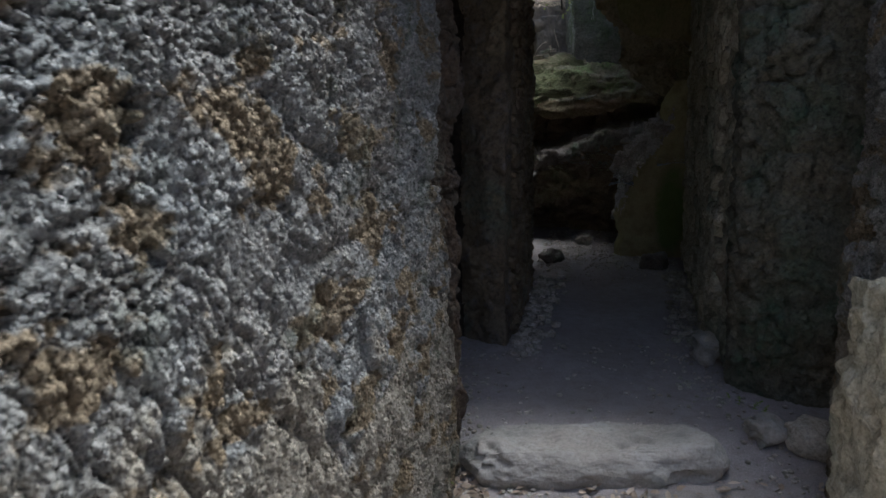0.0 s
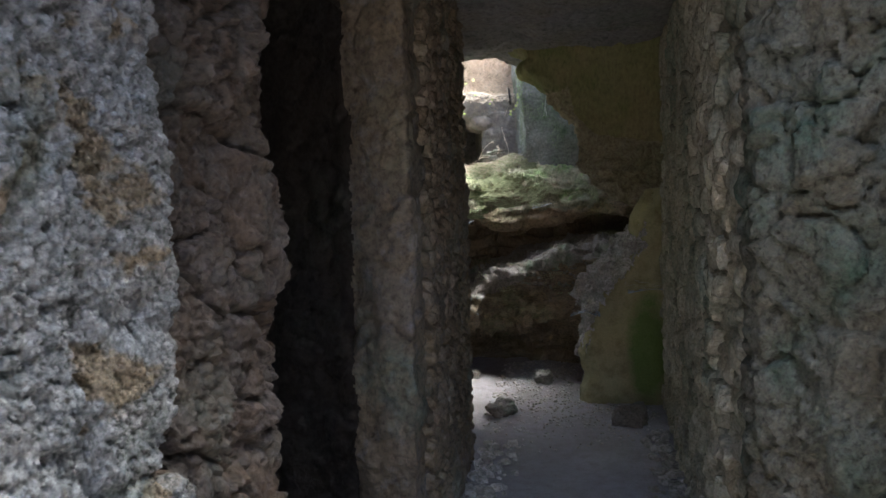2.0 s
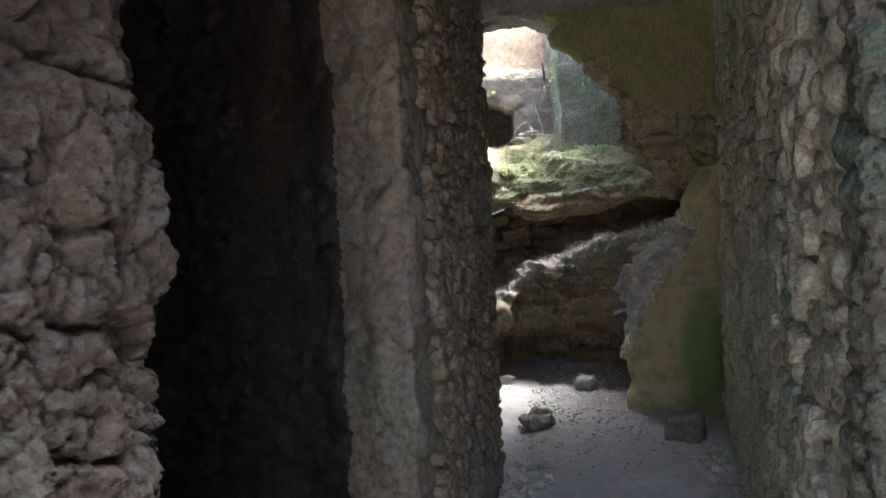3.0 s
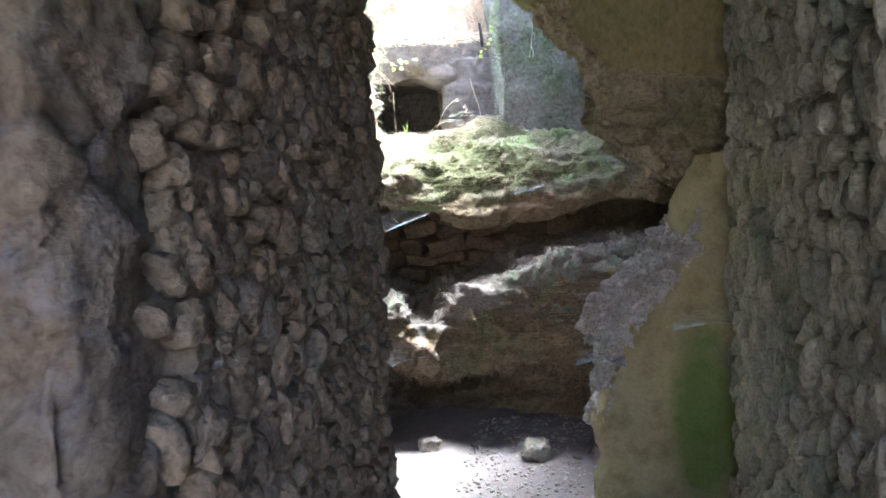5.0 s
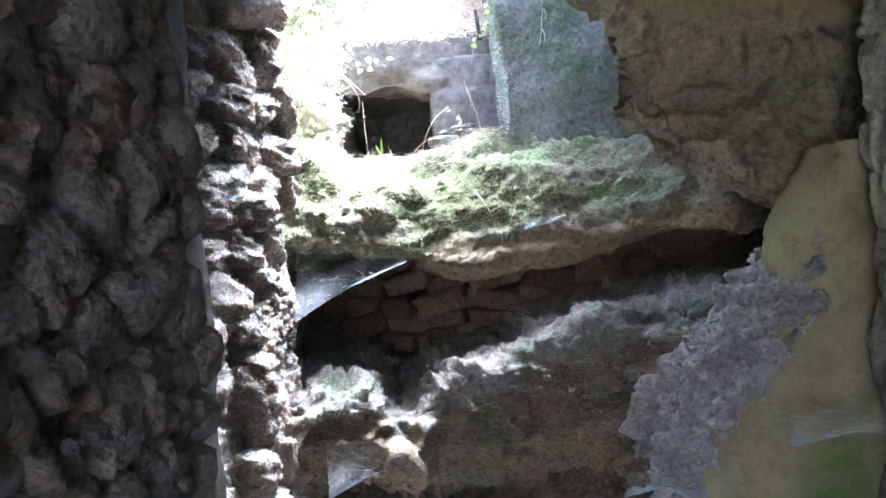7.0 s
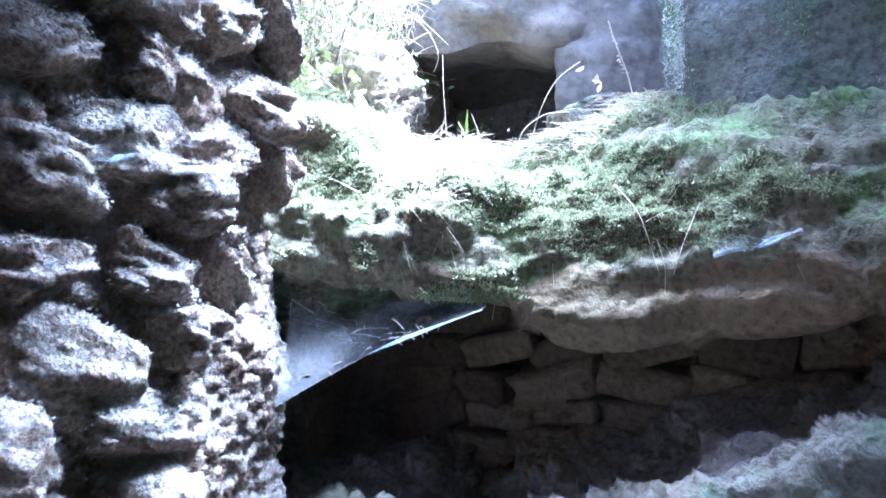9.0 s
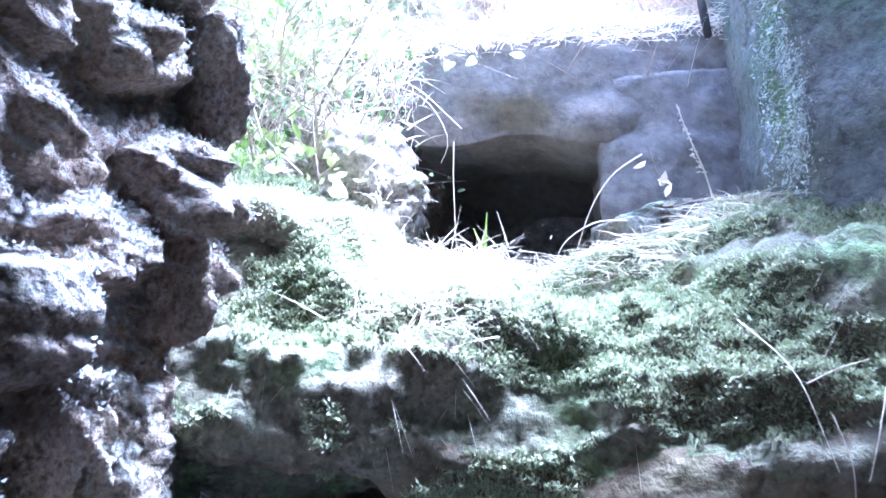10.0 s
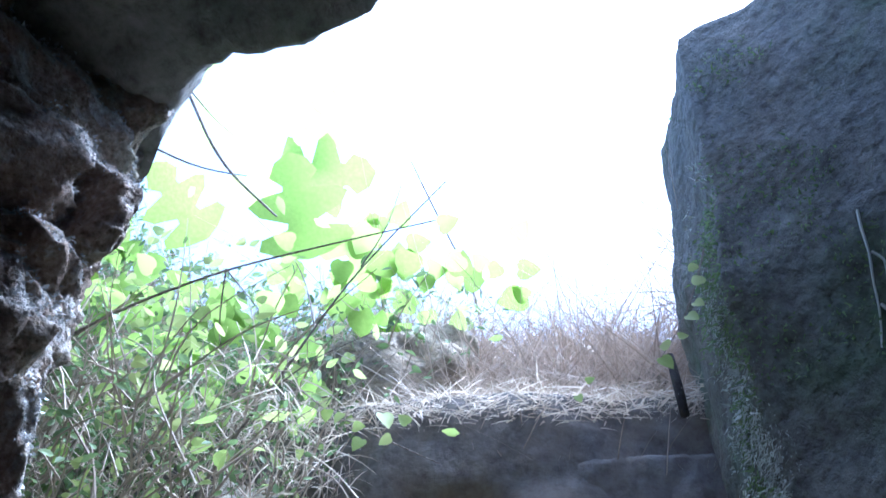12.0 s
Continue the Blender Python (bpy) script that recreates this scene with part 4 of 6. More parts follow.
for k, x in enumerate(RX):
    low = 2.84 - 0.10 * smoothstep(np.array([x]), 0.9, 0.3)[0] - 0.13 * smoothstep(np.array([x]), 1.15, 1.5)[0]
    y1 = edge_y[k]
    # front edge is out of view; its outline sets light on slab and wall
    y0 = float(np.interp(x, [0.55, 0.85, 1.6, 1.9], [2.2, 3.4, 3.4, 2.3]))
    ring = [(y0, 2.95, 0.05), (y0, 2.84, 0.05), (7.0, 2.84, 0.016), (y1, low, 0.012), (y1 + 0.03, low + 0.12, 0.03), (y1 - 0.05, 3.2, 0.2), (y0, 3.25, 0.1), (y0, 2.95)]
    line = along(ring, 0.03)
    s = np.r_[0, np.cumsum(np.linalg.norm(np.diff(line, axis=0), axis=1))]
    inner = 7.0 - y0
    t = np.r_[np.linspace(0, inner, 85), np.linspace(inner + 0.02, inner + 1.9, 110), np.linspace(inner + 1.95, s[-1], 60)]
    rows.append(np.c_[np.full(len(t), x), np.interp(t, s, line[:, 0]), np.interp(t, s, line[:, 1])])
P = np.stack(rows)


def roof_push(p):
    f1, f2, r = cells(p, (5, 5, 5), 96)
    return 0.05 * fbm(p, 2.0, 4, 97) + 0.03 * (r - 0.5) + 0.012 * fbm(p, 15, 3, 98)


Q = displaced(P, roof_push, -1.0)
ceiling = thing("ceiling", mesh_from("ceiling", Q.reshape(-1, 3), grid_faces(*Q.shape[:2]), M_ROOF), "dark rock roof of the passage, broken open at the end", "ceiling", "structure")

# floor of the passage, and the ground to the horizon
FX, FY = np.meshgrid(np.linspace(-2.4, 3.4, 180), np.linspace(-2.2, 9.3, 360), indexing="ij")
flat = np.stack([FX.ravel(), FY.ravel(), FX.ravel() * 0], 1)
g1, g2, q = cells(flat, (14, 14, 1), 99)
FZ = -0.02 + 0.07 * smoothstep(FY.ravel(), 3.0, 3.3) + 0.015 * (FY.ravel() - 3.3) * (FY.ravel() > 3.3) + 0.014 * fbm(flat, 1.6, 4, 101) + 0.008 * (q - 0.5) * smoothstep(FY.ravel(), 6.0, 7.5)
FZ = FZ + 0.003 * fbm(flat, 25, 3, 103)
floor_points = np.stack([FX.ravel(), FY.ravel(), FZ], 1)
floor = thing("floor", mesh_from("floor", floor_points, grid_faces(180, 360), M_DIRT), "trodden grey dirt floor with small stones", "floor", "structure")


def floor_at(x, y):
    p = np.array([[x, y, 0.0]])
    return float(-0.02 + 0.07 * smoothstep(p[:, 1], 3.0, 3.3)[0] + 0.015 * max(0, y - 3.3) + 0.014 * fbm(p, 1.6, 4, 101)[0])


side = 2500
ground = thing("ground", mesh_from("ground", [(-side, -side, -0.12), (side, -side, -0.12), (side, side, -0.12), (-side, side, -0.12)], [(0, 1, 2, 3)], M_DIRT), "dry bare ground round the ruin", "ground", "structure")

# the bank above and behind the hole, and the earth over the roof
HX, HY = np.meshgrid(np.r_[np.linspace(-9, -0.6, 50), np.linspace(-0.55, 1.8, 110), np.linspace(1.9, 11, 50)], np.r_[np.linspace(3.5, 7.9, 40), np.linspace(7.95, 10.4, 112), np.linspace(10.5, 28, 50)], indexing="ij")
hx, hy = HX.ravel(), HY.ravel()
left_rise = smoothstep(-hx, -0.50, 0.25)
right_rise = smoothstep(hx, 1.42, 1.55)
behind = smoothstep(hy, 9.08, 9.16)
bank = 2.63 + 0.62 * smoothstep(hy, 9.12, 9.9) - 0.06 * np.clip(hy - 10.4, 0, 99)
low = 1.55 + left_rise * (0.72 + 0.65 * np.clip(hy - 8.4, 0, 1) + 0.45 * smoothstep(-hx, -0.2, 0.6)) + 1.75 * right_rise * smoothstep(hy, 8.62, 8.8)
HZ = low * (1 - behind) + np.maximum(low, bank) * behind
hole_edge = np.interp(hx, RX, edge_y) - 0.06
roofed = hy < hole_edge
HZ = np.where(roofed, 3.34 + 1.5 * (1 - smoothstep(hy, 4.3, 7.0)), HZ)
hp = np.stack([hx, hy, HZ], 1)
HZ = HZ + 0.05 * fbm(hp, 2.2, 4, 111) * np.where(roofed, 0.5, 1) + 0.015 * fbm(hp, 14, 3, 112)
away = np.maximum(np.maximum(-2.7 - hx, hx - 3.7), 0)
HZ = np.maximum(HZ * (1 - smoothstep(away, 0.0, 5.0)) * (1 - smoothstep(hy, 20, 28)), -0.3)
edge = smoothstep(hy, 8.40, 8.48)
open_air = (~roofed) & (hy < 8.47)
HZ = np.where(open_air, HZ - 0.3 * (1 - edge), HZ)
bank_points = np.stack([hx, hy, HZ], 1)
faces = grid_faces(*HX.shape)
in_hole = open_air & (hy < 8.40)
faces = faces[~(in_hole[faces].any(1)) & ~(roofed[faces].any(1) & (~roofed[faces]).any(1) & (hx[faces].mean(1) > -0.4) & (hx[faces].mean(1) < 2.6))]
covers = (hx[faces].mean(1) > -0.1) & (hx[faces].mean(1) < 1.6) & (hy[faces].mean(1) > 8.98) & (hy[faces].mean(1) < 9.4) & (HZ[faces].min(1) < 2.5)
covers |= (hx[faces].mean(1) > 0.28) & (hx[faces].mean(1) < 2.7) & (hy[faces].mean(1) > 8.2) & (hy[faces].mean(1) < 9.05) & (HZ[faces].min(1) < 2.0)
faces = faces[~covers]
hillside = thing("hillside", mesh_from("hillside", bank_points, faces, M_EARTH), "overgrown earth bank above the collapsed roof", "bank", "structure")
BANK = bank_points.reshape(*HX.shape, 3)

# stones of the masonry
lay_stones(wall_inner, (0.46, 4.88), (0.71, 6.18), 0.05, 2.7, BROWN_STONES, (0.045, 0.08), (0.035, 0.07), 0.07, 0.014, 3, 300, 0.12, loose=2.0, first_z=(1.1, 2.1))
lay_stones(wall_right, (2.22, 6.92), (1.59, 4.31), 0.05, 2.7, STONES, (0.08, 0.14), (0.04, 0.08), 0.10, 0.044, 5, 300, 0.08, fill=0.94, ragged=0.4, loose=2.2, first_z=(1.0, 2.0))
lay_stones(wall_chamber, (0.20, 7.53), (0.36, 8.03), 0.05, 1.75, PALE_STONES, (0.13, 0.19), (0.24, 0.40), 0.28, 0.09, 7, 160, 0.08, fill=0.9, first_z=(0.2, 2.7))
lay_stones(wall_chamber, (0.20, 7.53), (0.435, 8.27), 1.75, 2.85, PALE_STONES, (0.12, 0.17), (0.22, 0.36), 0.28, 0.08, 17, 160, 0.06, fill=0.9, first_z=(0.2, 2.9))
lay_stones(rock_face, (0.62, 9.03), (2.1, 8.62), 1.02, 1.60, COURSES, (0.09, 0.12), (0.14, 0.28), 0.16, 0.07, 8, 60, 0.0, name="block", first_z=(0, 3))


# broken stones along the plastered wall's torn edge
r = random.Random(21)
for k in range(240):
    z = r.uniform(0.52, 1.50)
    u = r.random()
    xa = np.interp(z, [0.5, 0.84, 0.98, 1.15, 1.30, 1.42, 1.54], [1.68, 1.76, 1.83, 1.96, 2.09, 2.07, 2.11])
    xb = np.interp(z, [0.45, 0.82, 0.90, 0.98, 1.2, 1.35, 1.54], [1.67, 1.71, 1.655, 1.66, 1.80, 1.97, 2.09])
    size = r.uniform(0.018, 0.05) * (1.6 if r.random() < 0.12 else 1)
    ob = part("stone", r.choice(TORN_STONES), torn_core)
    ob.matrix_basis = pose(xa + (xb - xa) * u, 6.965 + (2.36 - xa) * 0.33 + 0.30 * u, z - 0.04 * u, r.uniform(0, 360), r.uniform(0, 360), r.uniform(0, 360)) @ Matrix.Diagonal((size * 1.3, size, size * 0.8, 1))


# ---- things on the floor ----
def boulder(name, x, y, size, mat, label, seed, sink=0.25, turn=0.0):
    v, f = stone_shape(seed, 10, 0.4, 0.16)
    v = v * np.array(size)
    v = v + 0.006 * np.stack([fbm(v, 25, 3, seed + k) for k in range(3)], 1)
    ob = thing(name, mesh_from(name, v, f, mat), label, "rock")
    ob.matrix_basis = pose(x, y, floor_at(x, y) + size[2] * (0.5 - sink), 0, 0, turn)
    return ob


step = rock_block("threshold_slab", (0.05, 2.95, -0.06), (1.20, 3.34, 0.15), 90, lambda p: 0.045 * fbm(p, (2.5, 4, 5), 3, 121) + 0.012 * fbm(p, 14, 5, 122, 0.6) - 0.03 * smoothstep(fbm(p, (5, 8, 9), 3, 124), 0.35, 0.7), M_SLAB, "long worn limestone threshold slab across the passage floor", "step", "", 0.55)
boulder("rock", 0.99, 6.98, (0.20, 0.15, 0.12), M_DUST, "dark rounded rock lying on the dirt floor", 11, 0.2, 20)
boulder("rock", 1.46, 7.86, (0.14, 0.12, 0.11), M_LEDGE, "pale fist-sized rock lying on the dirt floor", 12, 0.2, 50)
boulder("rock", 1.82, 6.66, (0.20, 0.17, 0.15), M_DUST, "rounded rock lying at the foot of the plastered wall", 13, 0.2, -20)
boulder("rock", 0.86, 8.1, (0.12, 0.10, 0.08), M_LEDGE, "small pale rock lying on the dirt floor", 14, 0.2, 10)
boulder("rock", 1.42, 3.25, (0.16, 0.14, 0.13), M_SLAB, "broken tan stone beside the threshold slab", 15, 0.2, 30)
boulder("rock", 1.62, 3.2, (0.2, 0.16, 0.13), M_RUBBLE, "broken stone in the corner of the recess", 16, 0.2, -30)
boulder("rock", 1.52, 4.32, (0.16, 0.2, 0.17), M_SLAB, "upright stone leaning at the foot of the wall", 17, 0.2, 15)


# ---- plants, moss, webs and litter ----
def sweep(points, n=14):
    """A smooth line through points."""
    p = np.array(points, float)
    t = np.linspace(0, len(p) - 1, n)
    out = np.stack([np.interp(t, np.arange(len(p)), p[:, k]) for k in range(3)], 1)
    for _ in range(3):
        out[1:-1] = out[1:-1] * 0.5 + (out[:-2] + out[2:]) * 0.25
    return out


def blade(root, tip, width, sag=0.0, n=4):
    """A narrow grass blade from root to tip, as corners and faces."""
    root, tip = np.array(root, float), np.array(tip, float)
    t = np.linspace(0, 1, n)
    p = root + (tip - root) * t[:, None]
    p[:, 2] -= sag * t ** 2
    d = tip - root
    side = np.cross(d, rng.normal(size=3))
    side /= max(np.linalg.norm(side), 1e-9)
    w = (width * (1 - t * 0.85))[:, None] * side
    v = np.empty((n * 2, 3))
    v[0::2], v[1::2] = p - w / 2, p + w / 2
    f = [(2 * k, 2 * k + 1, 2 * k + 3, 2 * k + 2) for k in range(n - 1)]
    return v, f


def leaf_outline(kind):
    """Half outlines of a leaf from stalk to tip, one unit long: (along, half width)."""
    if kind == "fig":
        return [(0, 0.02), (0.05, 0.22), (0.16, 0.44), (0.26, 0.40), (0.31, 0.15), (0.36, 0.14), (0.46, 0.38), (0.57, 0.46), (0.63, 0.36), (0.66, 0.13), (0.70, 0.12), (0.80, 0.22), (0.93, 0.15), (1.0, 0.02)]
    if kind == "ivy":
        return [(0, 0.02), (-0.06, 0.22), (0.05, 0.42), (0.25, 0.48), (0.45, 0.42), (0.68, 0.30), (0.86, 0.14), (1.0, 0.01)]
    return [(0, 0.02), (0.28, 0.22), (0.62, 0.20), (1.0, 0.01)]


def leaf(kind, at, size, facing, spin, fold=0.18):
    """A leaf with a folded midrib, as corners and faces."""
    half = leaf_outline(kind)
    n = len(half)
    v = []
    for s, w in half:
        v += [(-w, s, fold * w - 0.10 * s * s), (0, max(0.0, min(1.0, s)), -0.10 * s * s), (w, s, fold * w - 0.10 * s * s)]
    f = []
    for k in range(n - 1):
        f += [(3 * k, 3 * k + 1, 3 * k + 4, 3 * k + 3), (3 * k + 1, 3 * k + 2, 3 * k + 5, 3 * k + 4)]
    q = Vector(facing).normalized().to_track_quat("Z", "Y").to_matrix() @ Matrix.Rotation(spin, 3, "Z")
    return np.array(v) * size @ np.array(q).T + np.array(at), f


def on_grid(G, count, keep):
    """Random places on a grid surface with their normals, where keep(points) says so."""
    n = grid_normals(G)
    pts, nor = G.reshape(-1, 3), n.reshape(-1, 3)
    ok = np.nonzero(keep(pts, nor))[0]
    pick = rng.choice(ok, count)
    return pts[pick], nor[pick]


def blades(roots, tips, widths, sag=0.003, n=3):
    """Many narrow blades at once, as corners and faces."""
    t = np.linspace(0, 1, n)
    p = roots[:, None, :] + (tips - roots)[:, None, :] * t[None, :, None]
    p[:, :, 2] -= sag * t ** 2
    side = np.cross(tips - roots, rng.normal(size=roots.shape))
    side /= np.maximum(np.linalg.norm(side, axis=1, keepdims=True), 1e-9)
    w = side[:, None, :] * (widths[:, None] * (1 - t * 0.85))[:, :, None] / 2
    v = np.stack([p - w, p + w], 2).reshape(-1, 3)
    k = np.arange(n - 1)
    one = np.stack([2 * k, 2 * k + 1, 2 * k + 3, 2 * k + 2], 1)
    return v, (one[None] + (np.arange(len(roots)) * 2 * n)[:, None, None]).reshape(-1, 4)


# moss on the slope under the sky hole
def moss_patch(p):
    return fbm(p, (3.2, 3.2, 6.0), 4, 131)


g = Gather()
pts, nor = on_grid(BACK, 150000, lambda p, n: (p[:, 2] > 1.50) & (p[:, 2] < 2.2) & (p[:, 0] < 1.95) & (p[:, 1] < 8.95) & (moss_patch(p) > -0.15 + 0.45 * smoothstep(-p[:, 2], -1.72, -1.55) - 0.2 * smoothstep(p[:, 0], 0.9, 1.1) + 0.85 * smoothstep(p[:, 0], 1.25, 1.75)))
pts = pts + rng.normal(size=pts.shape) * [0.006, 0.003, 0.004]
tips = -nor * 0.6 + rng.normal(size=pts.shape) * 0.5 + [0, 0, 0.3]
g.put(*blades(pts + nor * 0.004, pts + tips * rng.uniform(0.004, 0.012, len(pts))[:, None], rng.uniform(0.0025, 0.0055, len(pts))))
pts, nor = on_grid(BANK, 26000, lambda p, n: (p[:, 0] > -0.25) & (p[:, 0] < 0.5) & (p[:, 1] > 8.44) & (p[:, 1] < 8.85) & (p[:, 2] > 1.7))
pts = pts + rng.normal(size=pts.shape) * [0.010, 0.008, 0.002]
g.put(*blades(pts, pts + rng.normal(size=pts.shape) * 0.006 + [0, -0.004, 0.009], rng.uniform(0.003, 0.006, len(pts))))
pts, nor = on_grid(BACK, 9000, lambda p, n: (p[:, 2] > 0.86) & (p[:, 2] < 1.3) & (p[:, 1] < 8.5) & (moss_patch(p) > 0.25))
g.put(*blades(pts + nor * 0.004, pts - nor * 0.006 + rng.normal(size=pts.shape) * 0.005, rng.uniform(0.003, 0.006, len(pts))))
thing("moss", g.mesh("moss", M_MOSS, False), "pale green moss covering the rock slope", "moss", "stuff")

def on_mesh(ob, count, keep):
    """Random places on a rough block with their normals, where keep(points, normals) says so."""
    me = ob.data
    p, n = np.empty(len(me.vertices) * 3), np.empty(len(me.vertices) * 3)
    me.vertices.foreach_get("co", p)
    me.vertices.foreach_get("normal", n)
    p, n = p.reshape(-1, 3), n.reshape(-1, 3)
    pick = rng.choice(np.nonzero(keep(p, n))[0], count)
    return p[pick], n[pick]


def hollow(p):
    return np.exp(-(((p[:, 0] - 0.37) / 0.15) ** 2 + ((p[:, 2] - 1.91) / 0.065) ** 2) ** 2)


mound = rock_block("mossy_mound", (-0.16, 8.31, 1.45), (0.76, 9.05, 2.10), 90, lambda p: 0.05 * fbm(p, 3.5, 3, 211) + 0.014 * fbm(p, 14, 4, 212, 0.6) - 0.22 * hollow(p) * (p[:, 1] < 8.55), M_MOSSROCK, "rounded earthy rock under green moss with a dark hollow", "rock", "structure", 0.12)
g = Gather()
pts, nor = on_mesh(mound, 60000, lambda p, n: (n[:, 1] < 0.5) & (n[:, 2] > -0.3) & (hollow(p) < 0.2 + 0.5 * (fbm(p, 12, 2, 213) > 0.3)) & (fbm(p, (4, 4, 7), 3, 214) > -0.45) & (p[:, 1] < 8.8))
pts = pts + rng.normal(size=pts.shape) * 0.007
g.put(*blades(pts - nor * 0.003, pts + (nor * 0.7 + rng.normal(size=pts.shape) * 0.5 + [0, 0, 0.15]) * rng.uniform(0.003, 0.008, len(pts))[:, None], rng.uniform(0.0025, 0.005, len(pts))))
thing("mound_moss", g.mesh("mound_moss", M_MOSS, False), "soft green moss carpeting the rounded mound", "moss", "stuff")

# dead grass and roots on the crest and hanging down the slope
g = Gather()
pts, nor = on_grid(BACK, 4200, lambda p, n: (p[:, 2] > 1.90) & (p[:, 0] > 0.50) & (p[:, 0] < 1.40) & (p[:, 1] > 8.62) & (p[:, 1] < 9.15))
for p in pts:
    a = rng.uniform(0, 2 * np.pi)
    L = rng.uniform(0.03, 0.12)
    g.put(*blade(p + [0, 0, 0.004], p + [L * math.cos(a), L * math.sin(a), rng.uniform(0.0, 0.04)], rng.uniform(0.002, 0.004), 0.02))
pts, nor = on_grid(BACK, 260, lambda p, n: (p[:, 2] > 1.6) & (p[:, 2] < 2.0) & (p[:, 0] > 0.5) & (p[:, 0] < 1.6) & (p[:, 1] < 8.8))
for p, d in zip(pts, -nor):
    s = p + d * 0.02
    g.put(*blade(s, s + [rng.normal() * 0.04, -rng.uniform(0, 0.05), -rng.uniform(0.03, 0.10)], 0.0015, 0.01))
roots = np.stack([rng.normal(0.76, 0.07, 900), rng.uniform(8.36, 8.66, 900), np.zeros(900)], 1)
roots[:, 2] = np.interp(roots[:, 1], [8.36, 8.42, 8.6, 8.7], [1.74, 1.84, 1.93, 1.96])
roots += rng.normal(size=roots.shape) * 0.012
g.put(*blades(roots, roots + rng.normal(size=roots.shape) * [0.05, 0.02, 0.04] + [0, -0.015, -0.01], rng.uniform(0.0015, 0.0035, 900), 0.01, 4))
thing("dead_grass", g.mesh("dead_grass", M_STRAW, False), "bleached dead grass matted on the crest of the slope", "grass", "stuff")

# dry grass and weeds on the bank behind
g = Gather()
pts, nor = on_grid(BANK, 21000, lambda p, n: (p[:, 1] > 9.06) & (p[:, 1] < 11.5) & (p[:, 0] > -1.6) & (p[:, 0] < 2.6) & (p[:, 2] > 2.4) & (fbm(p, 3.5, 3, 191) > -0.25))
for p in pts:
    L = rng.uniform(0.08, 0.32) * (1.4 if p[1] > 9.4 else 0.8)
    L = L * (0.5 + 0.9 * rng.random() ** 2)
    p = p + rng.normal(size=3) * [0.03, 0.03, 0]
    lean = rng.normal(size=2) * 0.75 * L
    g.put(*blade(p - [0, 0, 0.01], p + [lean[0], lean[1], L], rng.uniform(0.002, 0.006), 0.45 * L, 5))
pts, nor = on_grid(BANK, 5000, lambda p, n: (p[:, 1] > 9.04) & (p[:, 1] < 9.7) & (p[:, 0] > 0.2) & (p[:, 0] < 1.6) & (p[:, 2] > 2.4))
for p in pts:
    a = rng.uniform(0, 2 * np.pi)
    L = rng.uniform(0.04, 0.14)
    g.put(*blade(p, p + [L * math.cos(a), L * math.sin(a), rng.uniform(0.0, 0.07)], 0.003, 0.01))
thing("dry_grass", g.mesh("dry_grass", M_STEM, False), "bleached dry grass and weeds on the bank", "grass", "stuff")

# straw litter along the top of the wall over the opening
g = Gather()
pts, nor = on_mesh(wall_niche_lintel, 8000, lambda p, n: (p[:, 2] > 2.60) & (p[:, 1] < 9.6) & (n[:, 2] > -0.2))
pts = pts + rng.normal(size=pts.shape) * [0.05, 0.03, 0.006]
g.put(*blades(pts, pts + rng.normal(size=pts.shape) * [0.045, 0.03, 0.02] + [0, -0.01, 0.015], rng.uniform(0.002, 0.005, len(pts)), 0.012, 4))
thing("straw_litter", g.mesh("straw_litter", M_STRAW, False), "pale straw litter lying along the top of the wall", "straw", "stuff")

# dead grass over the lit rock pier
g = Gather()
for k in range(800):
    p = np.array([rng.uniform(0.02, 0.66), rng.uniform(8.58, 9.1), 0])
    p[2] = 2.22 + 0.26 * smoothstep(p[:1], 0.2, 0.5)[0] + rng.uniform(-0.05, 0.05)
    if rng.random() < 0.12:
        p = np.array([0.63, rng.uniform(8.62, 9.1), rng.uniform(2.0, 2.48)])
    d = rng.normal(size=3) * 0.045 + [0.0, -0.015, -0.005]
    g.put(*blade(p, p + d, rng.uniform(0.002, 0.004), 0.03))
pts, nor = on_mesh(wall_left_pier, 3500, lambda p, n: ((n[:, 1] < 0.2) | (n[:, 0] > 0.3)) & (fbm(p, 9, 3, 216) > -0.15))
tips = nor * 0.4 + rng.normal(size=pts.shape) * 0.4 + [0, 0, -0.7]
g.put(*blades(pts, pts + tips * rng.uniform(0.006, 0.022, len(pts))[:, None], rng.uniform(0.002, 0.004, len(pts)), 0.004, 4))
thing("pier_grass", g.mesh("pier_grass", M_STRAW, False), "bleached dead grass tangled over the lit rock pier", "grass", "stuff")

# lichen on the pier's edge
g = Gather()
for k in range(1300):
    z = 1.95 + 0.95 * rng.random() ** 1.3
    wide = 0.014 + 0.05 * math.exp(-((z - 2.2) / 0.12) ** 2)
    if smooth_noise(np.array([[3.0, 1.0, z * 16]]), 7)[0] < -0.1 or rng.random() < 0.35:
        continue
    p = np.array([1.42, 8.62 + 0.2 * rng.random(), z]) if rng.random() < 0.35 else np.array([1.425 + wide * abs(rng.normal()), 8.615, z])
    d = rng.normal(size=3) * 0.006 + [-0.004, -0.006, -0.003]
    g.put(*blade(p, p + d, rng.uniform(0.003, 0.007), 0.0, 3))
pts, nor = on_mesh(wall_pier, 5000, lambda p, n: (p[:, 0] < 1.455 + 0.03 * np.exp(-((p[:, 2] - 2.28) / 0.14) ** 2) - 0.02 * (p[:, 2] > 2.5)) & (p[:, 1] < 8.8) & (p[:, 2] > 1.9) & (p[:, 2] < 3.0) & (fbm(p, (14, 14, 7), 4, 217) > 0.3))
pts = pts + rng.normal(size=pts.shape) * [0.012, 0.006, 0.012]
